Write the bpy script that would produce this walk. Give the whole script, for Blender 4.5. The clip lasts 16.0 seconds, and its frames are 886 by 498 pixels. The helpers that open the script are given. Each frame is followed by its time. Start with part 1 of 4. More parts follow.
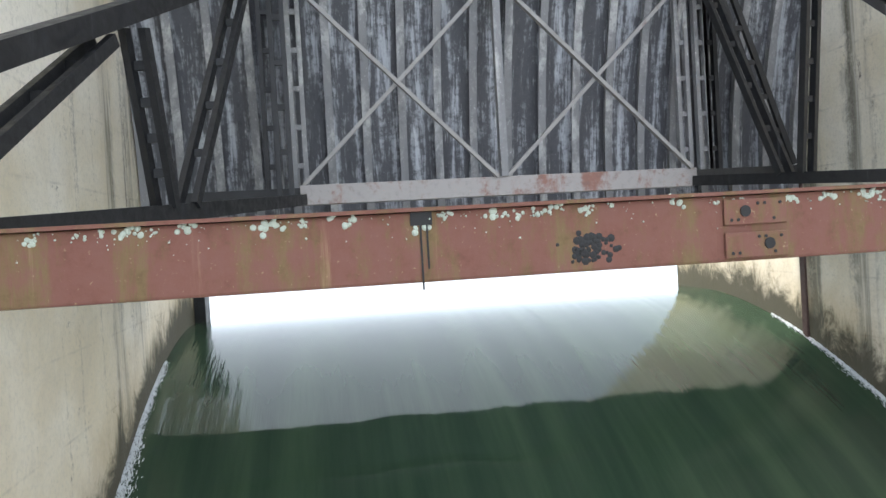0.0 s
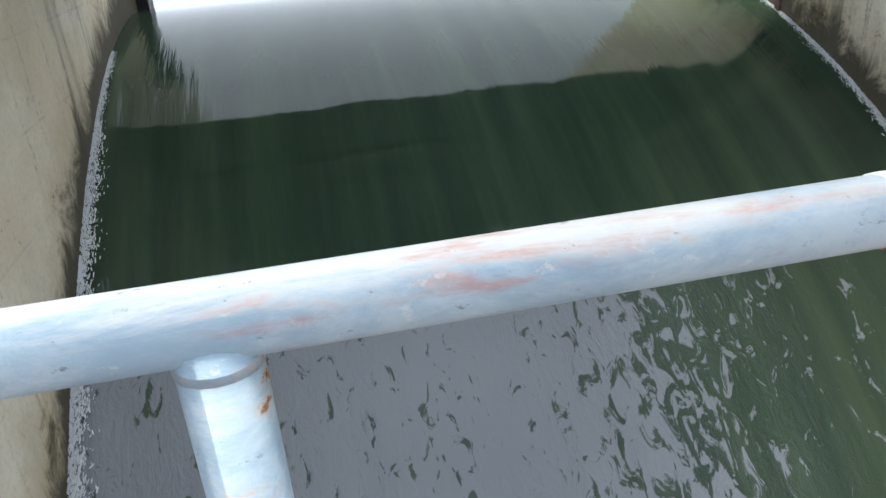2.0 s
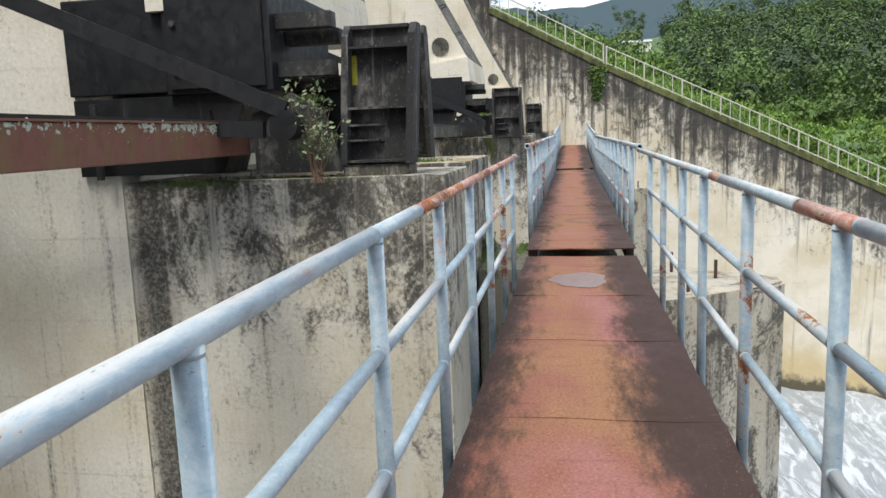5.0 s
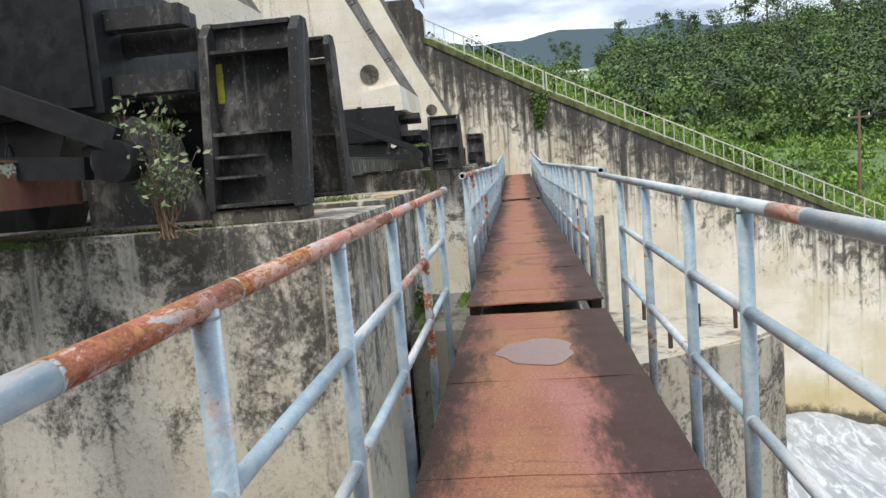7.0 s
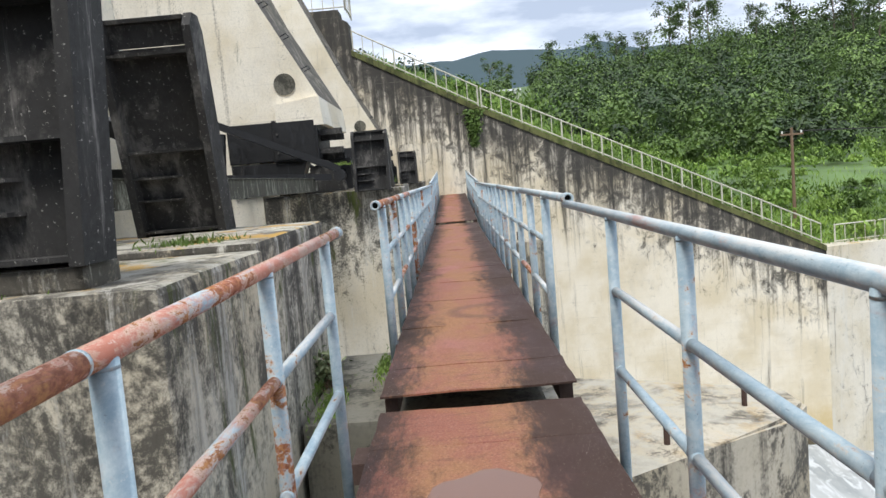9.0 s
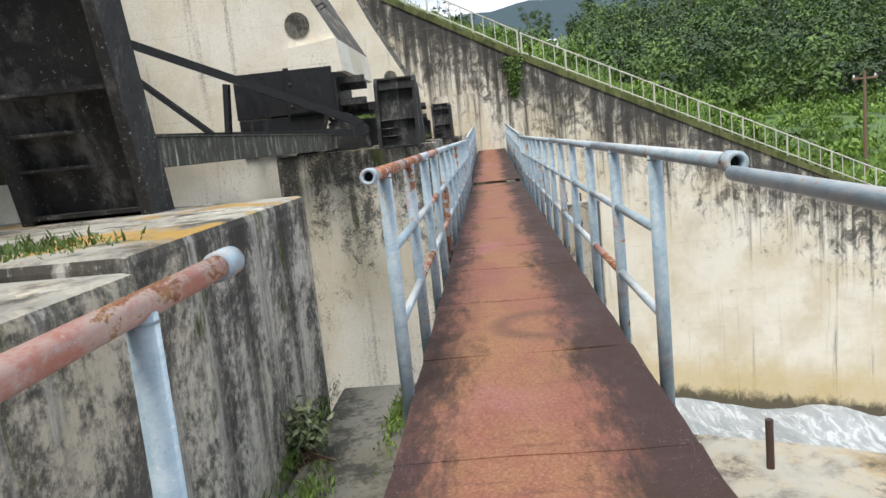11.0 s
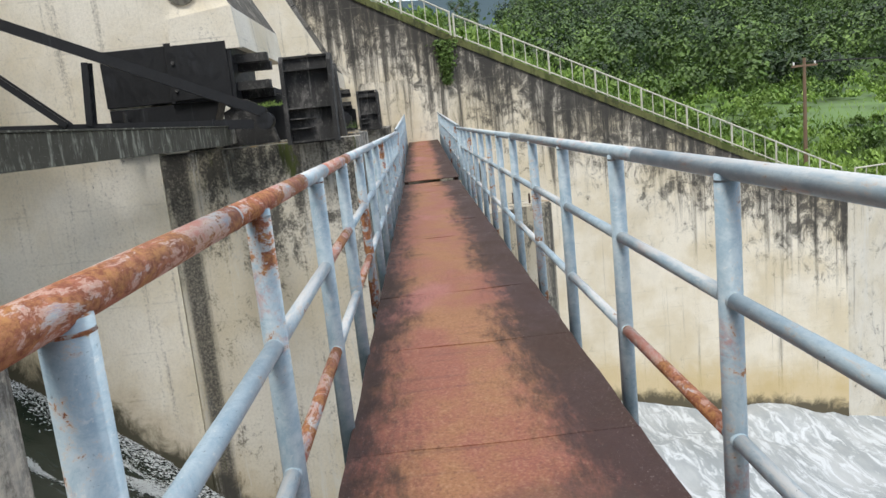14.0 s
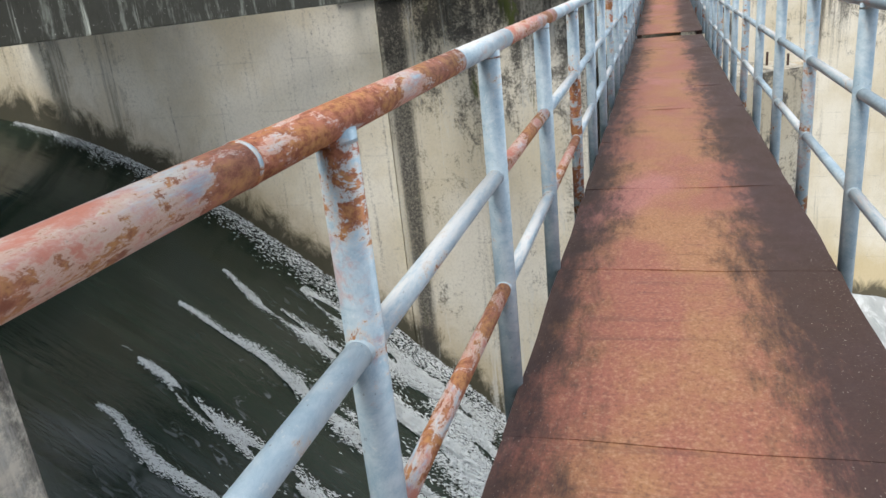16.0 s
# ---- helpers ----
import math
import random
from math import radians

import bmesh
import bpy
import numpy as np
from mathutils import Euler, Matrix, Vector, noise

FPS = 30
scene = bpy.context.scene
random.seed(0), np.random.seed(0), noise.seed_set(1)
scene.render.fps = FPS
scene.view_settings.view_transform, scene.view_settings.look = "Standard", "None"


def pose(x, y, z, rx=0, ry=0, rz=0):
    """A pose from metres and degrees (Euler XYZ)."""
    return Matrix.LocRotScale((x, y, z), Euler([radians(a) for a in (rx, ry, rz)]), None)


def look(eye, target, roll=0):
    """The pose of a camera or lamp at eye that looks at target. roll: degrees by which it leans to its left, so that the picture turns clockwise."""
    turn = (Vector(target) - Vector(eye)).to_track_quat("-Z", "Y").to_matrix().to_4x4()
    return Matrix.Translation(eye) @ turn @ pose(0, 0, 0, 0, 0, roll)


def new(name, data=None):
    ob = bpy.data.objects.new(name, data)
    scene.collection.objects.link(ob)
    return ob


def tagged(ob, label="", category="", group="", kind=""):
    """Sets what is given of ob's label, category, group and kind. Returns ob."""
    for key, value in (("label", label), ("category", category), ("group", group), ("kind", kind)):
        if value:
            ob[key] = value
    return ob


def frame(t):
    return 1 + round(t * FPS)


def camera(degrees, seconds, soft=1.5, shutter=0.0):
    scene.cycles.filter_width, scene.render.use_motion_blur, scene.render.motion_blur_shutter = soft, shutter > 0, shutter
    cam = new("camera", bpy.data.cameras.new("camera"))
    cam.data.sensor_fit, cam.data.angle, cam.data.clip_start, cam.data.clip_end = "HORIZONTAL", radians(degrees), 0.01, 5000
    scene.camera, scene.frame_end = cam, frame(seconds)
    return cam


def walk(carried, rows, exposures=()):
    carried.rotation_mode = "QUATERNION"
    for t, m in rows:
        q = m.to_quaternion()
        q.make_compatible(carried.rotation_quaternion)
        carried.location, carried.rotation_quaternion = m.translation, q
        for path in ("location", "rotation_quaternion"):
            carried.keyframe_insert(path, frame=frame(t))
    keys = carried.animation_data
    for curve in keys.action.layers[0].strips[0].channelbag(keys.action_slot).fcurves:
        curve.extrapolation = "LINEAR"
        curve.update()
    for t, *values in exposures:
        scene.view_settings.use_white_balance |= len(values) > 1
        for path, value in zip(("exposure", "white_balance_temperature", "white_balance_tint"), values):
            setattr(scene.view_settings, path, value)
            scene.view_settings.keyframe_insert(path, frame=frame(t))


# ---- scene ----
cam = camera(62.0, 16.0)

PATH = [
    (0, (-1.063, 0.064, 1.342), (-0.76, 2.041, 1.301), -3.3),
    (0.5, (-1.058, 0.072, 1.311), (-0.778, 2.034, 1.035), -3.5),
    (1, (-1.057, 0.073, 1.276), (-0.785, 1.995, 0.795), -3.9),
    (1.5, (-1.018, 0.115, 1.219), (-0.745, 1.98, 0.549), -4.2),
    (2, (-1.014, 0.117, 1.195), (-0.707, 1.907, 0.356), -4.5),
    (2.5, (-0.997, 0.115, 1.197), (-0.431, 1.859, 0.399), -4.1),
    (3, (-1.035, 0.005, 1.28), (0.027, 1.595, 0.697), -4.2),
    (3.5, (-0.963, -0.026, 1.294), (0.549, 1.205, 0.851), -4.7),
    (4, (-0.786, -0.078, 1.286), (0.979, 0.784, 0.913), -4.1),
    (4.5, (-0.535, -0.103, 1.278), (1.357, 0.451, 0.94), -2.9),
    (5, (-0.146, -0.044, 1.276), (1.799, 0.302, 0.969), -2.2),
    (5.2, (0.006, -0.052, 1.266), (1.962, 0.249, 0.976), -2.1),
    (7.3, (1.857, -0.044, 1.215), (3.834, 0.157, 0.995), -4.7),
    (7.5, (2.018, -0.064, 1.217), (3.996, 0.123, 0.995), -4.6),
    (8, (2.475, -0.096, 1.226), (4.459, 0.037, 1.014), -4.9),
    (8.5, (3.018, -0.051, 1.253), (5.006, 0.033, 1.06), -5.1),
    (9, (3.562, -0.065, 1.246), (5.553, -0.03, 1.057), -4.9),
    (9.2, (3.746, -0.07, 1.234), (5.736, -0.032, 1.036), -5.0),
    (11.3, (6.023, -0.007, 1.225), (7.993, 0.152, 0.914), -6.1),
    (11.5, (6.205, 0.009, 1.219), (8.173, 0.167, 0.901), -6.4),
    (12, (6.66, 0.106, 1.245), (8.63, 0.225, 0.922), -7.2),
    (12.5, (7.185, 0.119, 1.236), (9.157, 0.241, 0.929), -7.4),
    (13, (7.574, 0.175, 1.241), (9.539, 0.252, 0.876), -5.6),
    (13.5, (7.89, 0.163, 1.276), (9.858, 0.137, 0.923), -5.0),
    (14, (8.275, 0.038, 1.268), (10.244, 0.004, 0.923), -5.9),
    (14.5, (8.54, -0.018, 1.277), (10.47, 0.072, 0.761), -7.4),
    (15, (8.744, 0.013, 1.262), (10.629, 0.149, 0.608), -7.8),
    (15.5, (8.945, -0.007, 1.269), (10.812, 0.292, 0.619), -6.9),
    (16, (9.16, 0.001, 1.273), (10.957, 0.568, 0.603), -6.0),
]
walk(cam, [(t, look(eye, target, roll)) for t, eye, target, roll in PATH], exposures=((0, 1.62), (1.0, 1.35), (2.0, 1.05), (3.5, 0.68), (5.0, 0.34), (9.0, 0.36), (12.0, 0.36), (13.5, 0.27), (15.0, 0.27), (16.0, 0.42)))

# ---- world, sun, exposure ----
SUN_EL, SUN_AZ = 62, 285          # degrees; overcast, light from high above
w = bpy.data.worlds.new("sky")
w.use_nodes = True
scene.world = w
nt = w.node_tree
nt.nodes.clear()
out = nt.nodes.new("ShaderNodeOutputWorld")
bg = nt.nodes.new("ShaderNodeBackground")
sky = nt.nodes.new("ShaderNodeTexSky")
sky.sky_type, sky.sun_disc = "NISHITA", False
sky.sun_elevation, sky.sun_rotation = radians(SUN_EL), radians(SUN_AZ)
sky.dust_density, sky.air_density = 2.0, 1.0
tc = nt.nodes.new("ShaderNodeTexCoord")
mp = nt.nodes.new("ShaderNodeMapping")
mp.inputs["Scale"].default_value = (1.6, 1.6, 6.0)
cl = nt.nodes.new("ShaderNodeTexNoise")
cl.inputs["Scale"].default_value, cl.inputs["Detail"].default_value, cl.inputs["Roughness"].default_value = 1.9, 7, 0.55
ramp = nt.nodes.new("ShaderNodeValToRGB")
ramp.color_ramp.elements[0].position, ramp.color_ramp.elements[0].color = 0.42, (2.7, 3.15, 4.0, 1)
ramp.color_ramp.elements[1].position, ramp.color_ramp.elements[1].color = 0.66, (7.9, 8.3, 8.9, 1)
mixw = nt.nodes.new("ShaderNodeMixRGB")
mixw.inputs[0].default_value = 0.93
L = nt.links.new
L(tc.outputs["Generated"], mp.inputs["Vector"]); L(mp.outputs["Vector"], cl.inputs["Vector"]); L(cl.outputs["Fac"], ramp.inputs["Fac"])
sepw = nt.nodes.new("ShaderNodeSeparateXYZ")
thin = nt.nodes.new("ShaderNodeMapRange")               # thinner cloud over the reservoir
thin.inputs["From Min"].default_value, thin.inputs["From Max"].default_value = 0.1, 0.62
lite = nt.nodes.new("ShaderNodeMixRGB")
lite.inputs[2].default_value = (4.7, 5.2, 5.9, 1)
L(tc.outputs["Generated"], sepw.inputs[0]); L(sepw.outputs["Y"], thin.inputs["Value"]); L(thin.outputs["Result"], lite.inputs[0]); L(ramp.outputs["Color"], lite.inputs[1])
L(sky.outputs["Color"], mixw.inputs[1]); L(lite.outputs["Color"], mixw.inputs[2])
L(mixw.outputs["Color"], bg.inputs["Color"]); bg.inputs["Strength"].default_value = 0.165
L(bg.outputs["Background"], out.inputs["Surface"])
sun = new("sun", bpy.data.lights.new("sun", "SUN"))
sun.data.energy, sun.data.angle, sun.data.color = 2.9, radians(20), (1.0, 0.97, 0.92)
sun.matrix_world = look((-15, 4, 30), (0, 0, 0))

# ---- node helpers and materials ----
def mat(name, base=(0.5, 0.5, 0.5), rough=0.8, metal=0.0):
    m = bpy.data.materials.new(name)
    m.use_nodes = True
    b = m.node_tree.nodes["Principled BSDF"]
    b.inputs["Base Color"].default_value = (*base, 1)
    b.inputs["Roughness"].default_value, b.inputs["Metallic"].default_value = rough, metal
    return m, m.node_tree, b


def noise_node(t, scale, detail=6, rough=0.6, stretch=(1, 1, 1), coord="Object", turn=(0, 0, 0), warp=0.0):
    c = t.nodes.new("ShaderNodeTexCoord")
    mpn = t.nodes.new("ShaderNodeMapping")
    mpn.inputs["Scale"].default_value, mpn.inputs["Rotation"].default_value = stretch, turn
    n = t.nodes.new("ShaderNodeTexNoise")
    n.inputs["Scale"].default_value, n.inputs["Detail"].default_value = scale, detail
    n.inputs["Roughness"].default_value, n.inputs["Distortion"].default_value = rough, warp
    t.links.new(c.outputs[coord], mpn.inputs["Vector"])
    t.links.new(mpn.outputs["Vector"], n.inputs["Vector"])
    return n.outputs["Fac"]


def band(t, value, lo, hi, a=0.0, b=1.0):
    r = t.nodes.new("ShaderNodeMapRange")
    r.interpolation_type = "SMOOTHSTEP"
    r.inputs["From Min"].default_value, r.inputs["From Max"].default_value = lo, hi
    r.inputs["To Min"].default_value, r.inputs["To Max"].default_value = a, b
    t.links.new(value, r.inputs["Value"])
    return r.outputs["Result"]


def math_node(t, op, a, b):
    n = t.nodes.new("ShaderNodeMath")
    n.operation, n.use_clamp = op, True
    for i, v in enumerate((a, b)):
        if isinstance(v, (int, float)):
            n.inputs[i].default_value = v
        else:
            t.links.new(v, n.inputs[i])
    return n.outputs[0]


def mix(t, fac, a, b):
    n = t.nodes.new("ShaderNodeMixRGB")
    for i, v in ((0, fac), (1, a), (2, b)):
        if isinstance(v, (int, float)):
            n.inputs[i].default_value = v
        elif isinstance(v, tuple):
            n.inputs[i].default_value = (*v, 1)
        else:
            t.links.new(v, n.inputs[i])
    return n.outputs["Color"]


def bump(t, b, height, strength=0.3, dist=0.01):
    n = t.nodes.new("ShaderNodeBump")
    n.inputs["Strength"].default_value, n.inputs["Distance"].default_value = strength, dist
    t.links.new(height, n.inputs["Height"])
    t.links.new(n.outputs["Normal"], b.inputs["Normal"])


def height_z(t):
    c = t.nodes.new("ShaderNodeNewGeometry")
    s = t.nodes.new("ShaderNodeSeparateXYZ")
    t.links.new(c.outputs["Position"], s.inputs[0])
    return s.outputs["Z"]


def position(t):
    c = t.nodes.new("ShaderNodeNewGeometry")
    s = t.nodes.new("ShaderNodeSeparateXYZ")
    t.links.new(c.outputs["Position"], s.inputs[0])
    n = t.nodes.new("ShaderNodeSeparateXYZ")
    t.links.new(c.outputs["Normal"], n.inputs[0])
    return s.outputs, n.outputs["Z"]


def free(t, op, a, b=0.0):
    """Unclamped arithmetic."""
    n = t.nodes.new("ShaderNodeMath")
    n.operation = op
    for k, v in enumerate((a, b)):
        if isinstance(v, (int, float)):
            n.inputs[k].default_value = v
        else:
            t.links.new(v, n.inputs[k])
    return n.outputs[0]


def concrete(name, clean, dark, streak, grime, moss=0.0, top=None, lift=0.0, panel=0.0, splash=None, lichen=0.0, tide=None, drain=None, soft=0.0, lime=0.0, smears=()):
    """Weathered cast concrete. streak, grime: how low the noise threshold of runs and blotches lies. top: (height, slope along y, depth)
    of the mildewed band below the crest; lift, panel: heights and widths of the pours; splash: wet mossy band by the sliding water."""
    m, t, b = mat(name, clean, 0.9)
    pos, nz = position(t)
    big = noise_node(t, 0.45, 5, 0.6)
    fine = noise_node(t, 24, 9, 0.78)
    run = noise_node(t, 1.0, 8, 0.68, (3.2, 3.2, 0.13), warp=0.25)
    run2 = noise_node(t, 1.0, 6, 0.7, (11, 11, 0.3), warp=0.2)
    blot = noise_node(t, 2.1, 10, 0.74, (1, 1, 0.75), warp=0.6)
    col = mix(t, band(t, big, 0.36, 0.66), clean, tuple(c * f for c, f in zip(clean, (0.82, 0.77, 0.66))))
    col = mix(t, math_node(t, "MULTIPLY", band(t, fine, 0.42, 0.72), 0.45), col, tuple(c * 0.55 for c in clean))
    col = mix(t, math_node(t, "MULTIPLY", band(t, run2, 0.58, 0.74), 0.25), col, tuple(c * 0.55 for c in clean))
    haze = noise_node(t, 0.8, 7, 0.62, (1, 1, 0.55), warp=0.5)
    col = mix(t, math_node(t, "MULTIPLY", band(t, haze, 0.5, 0.7), 0.16), col, tuple(c * f for c, f in zip(clean, (0.42, 0.42, 0.44))))
    extra = 0.0
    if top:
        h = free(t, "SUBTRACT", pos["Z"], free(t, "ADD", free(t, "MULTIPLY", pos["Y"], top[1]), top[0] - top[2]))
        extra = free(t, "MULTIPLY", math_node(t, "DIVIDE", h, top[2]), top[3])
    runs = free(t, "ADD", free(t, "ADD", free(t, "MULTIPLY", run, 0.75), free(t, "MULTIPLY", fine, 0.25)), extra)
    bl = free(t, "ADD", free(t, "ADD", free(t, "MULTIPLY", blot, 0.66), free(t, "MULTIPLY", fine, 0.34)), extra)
    col = mix(t, math_node(t, "MULTIPLY", band(t, runs, streak - 0.01 - soft, streak + 0.13 + soft), 0.95), col, dark)
    col = mix(t, math_node(t, "MULTIPLY", band(t, bl, grime - soft, grime + 0.08 + soft), 0.9), col, dark)
    sl = math_node(t, "MULTIPLY", math_node(t, "MULTIPLY", band(t, nz, 0.2, 0.4), band(t, nz, 0.6, 0.8, 1.0, 0.0)), band(t, blot, 0.32, 0.52, 0.5, 0.95))
    col = mix(t, sl, col, dark)                      # sloping faces hold rain and mildew
    if lift:
        f = free(t, "FRACT", free(t, "DIVIDE", free(t, "ADD", pos["Z"], free(t, "MULTIPLY", big, 0.03)), lift))
        ln = band(t, free(t, "ABSOLUTE", free(t, "SUBTRACT", f, 0.5)), 0.0, 0.022 / lift, 1.0, 0.0)
        if panel:
            g = free(t, "FRACT", free(t, "DIVIDE", pos["Y"], panel))
            ln = math_node(t, "MAXIMUM", ln, band(t, free(t, "ABSOLUTE", free(t, "SUBTRACT", g, 0.5)), 0.0, 0.02 / panel, 1.0, 0.0))
        ln = math_node(t, "MULTIPLY", ln, band(t, blot, 0.42, 0.66, 0.0, 0.38))
        col = mix(t, ln, col, tuple(c * 0.35 for c in clean))
    if splash:
        d = free(t, "MAXIMUM", free(t, "SUBTRACT", 14.0, pos["Y"]), 0.0)
        s = free(t, "ADD", pos["Z"], free(t, "ADD", 0.05, free(t, "MULTIPLY", free(t, "POWER", d, 1.857), 0.068)))
        s = free(t, "SUBTRACT", s, free(t, "MULTIPLY", free(t, "SUBTRACT", blot, 0.45), 1.6))
        col = mix(t, math_node(t, "MULTIPLY", band(t, s, 0.4, 1.5, 1.0, 0.0), 0.45), col, (0.34, 0.24, 0.10))
        col = mix(t, math_node(t, "MULTIPLY", band(t, s, 0.22, 0.72, 1.0, 0.0), 0.93), col, (0.030, 0.029, 0.014))
    if lime:                                         # white lime washed out of the joints
        li2 = noise_node(t, 1.0, 8, 0.7, (4.5, 4.5, 0.35), warp=0.5)
        col = mix(t, math_node(t, "MULTIPLY", band(t, free(t, "ADD", free(t, "MULTIPLY", li2, 0.75), free(t, "MULTIPLY", fine, 0.25)), 0.53, 0.62), lime), col, (0.58, 0.56, 0.50))
    for at_y, wide in smears:                        # broad soft grey runs below a gate seal or guide
        s = free(t, "ABSOLUTE", free(t, "SUBTRACT", free(t, "ADD", pos["Y"], free(t, "MULTIPLY", free(t, "SUBTRACT", blot, 0.5), 0.9)), at_y))
        col = mix(t, math_node(t, "MULTIPLY", band(t, s, wide * 0.2, wide, 1.0, 0.0), band(t, run, 0.40, 0.58, 0.05, 0.75)), col, (0.085, 0.08, 0.055))
    if drain:                                        # a drain's black run down one corner
        s = free(t, "ABSOLUTE", free(t, "SUBTRACT", free(t, "ADD", pos["Y"], free(t, "MULTIPLY", free(t, "SUBTRACT", run, 0.5), 0.5)), drain))
        col = mix(t, math_node(t, "MULTIPLY", band(t, s, 0.08, 0.26, 1.0, 0.0), band(t, fine, 0.3, 0.6, 0.55, 0.95)), col, dark)
    if tide:                                         # yellow algae, then black slime at the water's edge
        fall = free(t, "MULTIPLY", free(t, "MAXIMUM", free(t, "SUBTRACT", -7.0, pos["Y"]), 0.0), 0.17)
        s = free(t, "ADD", free(t, "ADD", pos["Z"], fall), free(t, "MULTIPLY", free(t, "SUBTRACT", blot, 0.5), 1.5))
        col = mix(t, math_node(t, "MULTIPLY", band(t, s, tide[0] - 0.6, tide[0] + 0.9, 1.0, 0.0), 0.6), col, (0.50, 0.36, 0.13))
        col = mix(t, math_node(t, "MULTIPLY", band(t, s, tide[1] - 0.1, tide[1] + 0.45, 1.0, 0.0), 0.9), col, (0.05, 0.045, 0.03))
    if moss:
        mo = noise_node(t, 1.1, 8, 0.72, (1.6, 1.6, 0.3), warp=0.4)
        col = mix(t, band(t, free(t, "ADD", mo, extra), 0.72 - 0.2 * moss, 0.79 - 0.2 * moss), col, (0.055, 0.07, 0.012))
    if lichen:
        li = noise_node(t, 3.0, 9, 0.75)
        up = band(t, nz, 0.6, 0.9)
        pale = math_node(t, "MULTIPLY", up, band(t, li, 0.42, 0.58))
        col = mix(t, math_node(t, "MULTIPLY", pale, 0.8), col, (0.42, 0.40, 0.34))
        ye = noise_node(t, 1.4, 8, 0.72)
        col = mix(t, math_node(t, "MULTIPLY", math_node(t, "MULTIPLY", up, band(t, ye, 0.53, 0.62)), lichen), col, (0.42, 0.25, 0.05))
    t.links.new(col, b.inputs["Base Color"])
    bump(t, b, free(t, "ADD", free(t, "MULTIPLY", fine, 0.5), blot), 0.5, 0.02)
    return m


M = {}
WALL = (0.82, 0.77, 0.66)
M["wall"] = concrete("pale_concrete", WALL, (0.035, 0.031, 0.025), 0.56, 0.59, 0.2, None, 0.82, 0, True, soft=0.012, smears=((9.35, 0.32), (10.4, 0.28)))
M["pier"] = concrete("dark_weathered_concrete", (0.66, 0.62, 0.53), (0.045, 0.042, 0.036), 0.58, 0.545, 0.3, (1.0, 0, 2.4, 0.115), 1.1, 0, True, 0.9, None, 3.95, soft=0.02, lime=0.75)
M["shelf"] = concrete("mossy_concrete", (0.17, 0.165, 0.14), (0.035, 0.034, 0.026), 0.5, 0.5, 0.6)


def steel(name, base, worn, amount=0.5, rough=0.6, spots=0.5, runs=0.0, grain=(1, 1, 0.45)):
    m, t, b = mat(name, base, rough, 0.0)
    n1 = noise_node(t, 2.6, 9, 0.72, grain, warp=0.3)
    n2 = noise_node(t, 45, 6, 0.7)
    n3 = noise_node(t, 9, 8, 0.72)
    lo = 0.66 - 0.26 * amount
    col = mix(t, band(t, free(t, "ADD", free(t, "MULTIPLY", n1, 0.7), free(t, "MULTIPLY", n3, 0.3)), lo, lo + 0.13), base, worn)
    col = mix(t, math_node(t, "MULTIPLY", band(t, n3, 0.5, 0.75), 0.5), col, tuple(c * 0.45 for c in base))
    if runs:
        r = noise_node(t, 1.0, 7, 0.7, (9, 9, 0.35), warp=0.2)
        col = mix(t, math_node(t, "MULTIPLY", band(t, r, 0.6, 0.72), runs), col, tuple(min(1, c * 3 + 0.08) for c in worn))
    col = mix(t, math_node(t, "MULTIPLY", band(t, n2, 0.62, 0.68), spots), col, tuple(min(1, c * 2.0 + 0.05) for c in worn))
    t.links.new(col, b.inputs["Base Color"])
    t.links.new(band(t, n3, 0.3, 0.7, rough - 0.12, min(1, rough + 0.15)), b.inputs["Roughness"])
    bump(t, b, n2, 0.3, 0.004)
    return m


M["black"] = steel("black_steel", (0.009, 0.0095, 0.011), (0.022, 0.024, 0.029), 0.5, 0.5, 0.12, 0.3)
M["gate"] = steel("grey_gate_steel", (0.07, 0.071, 0.078), (0.42, 0.435, 0.46), 0.72, 0.7, 0.2, 0.35, (2.2, 0.4, 0.16))
M["chord"] = steel("grey_primer_steel", (0.30, 0.28, 0.27), (0.22, 0.11, 0.085), 0.6, 0.7)
M["beam"] = steel("red_oxide_steel", (0.165, 0.066, 0.045), (0.155, 0.105, 0.042), 0.7, 0.75, 0.7, 0.25, (1.8, 1, 0.35))


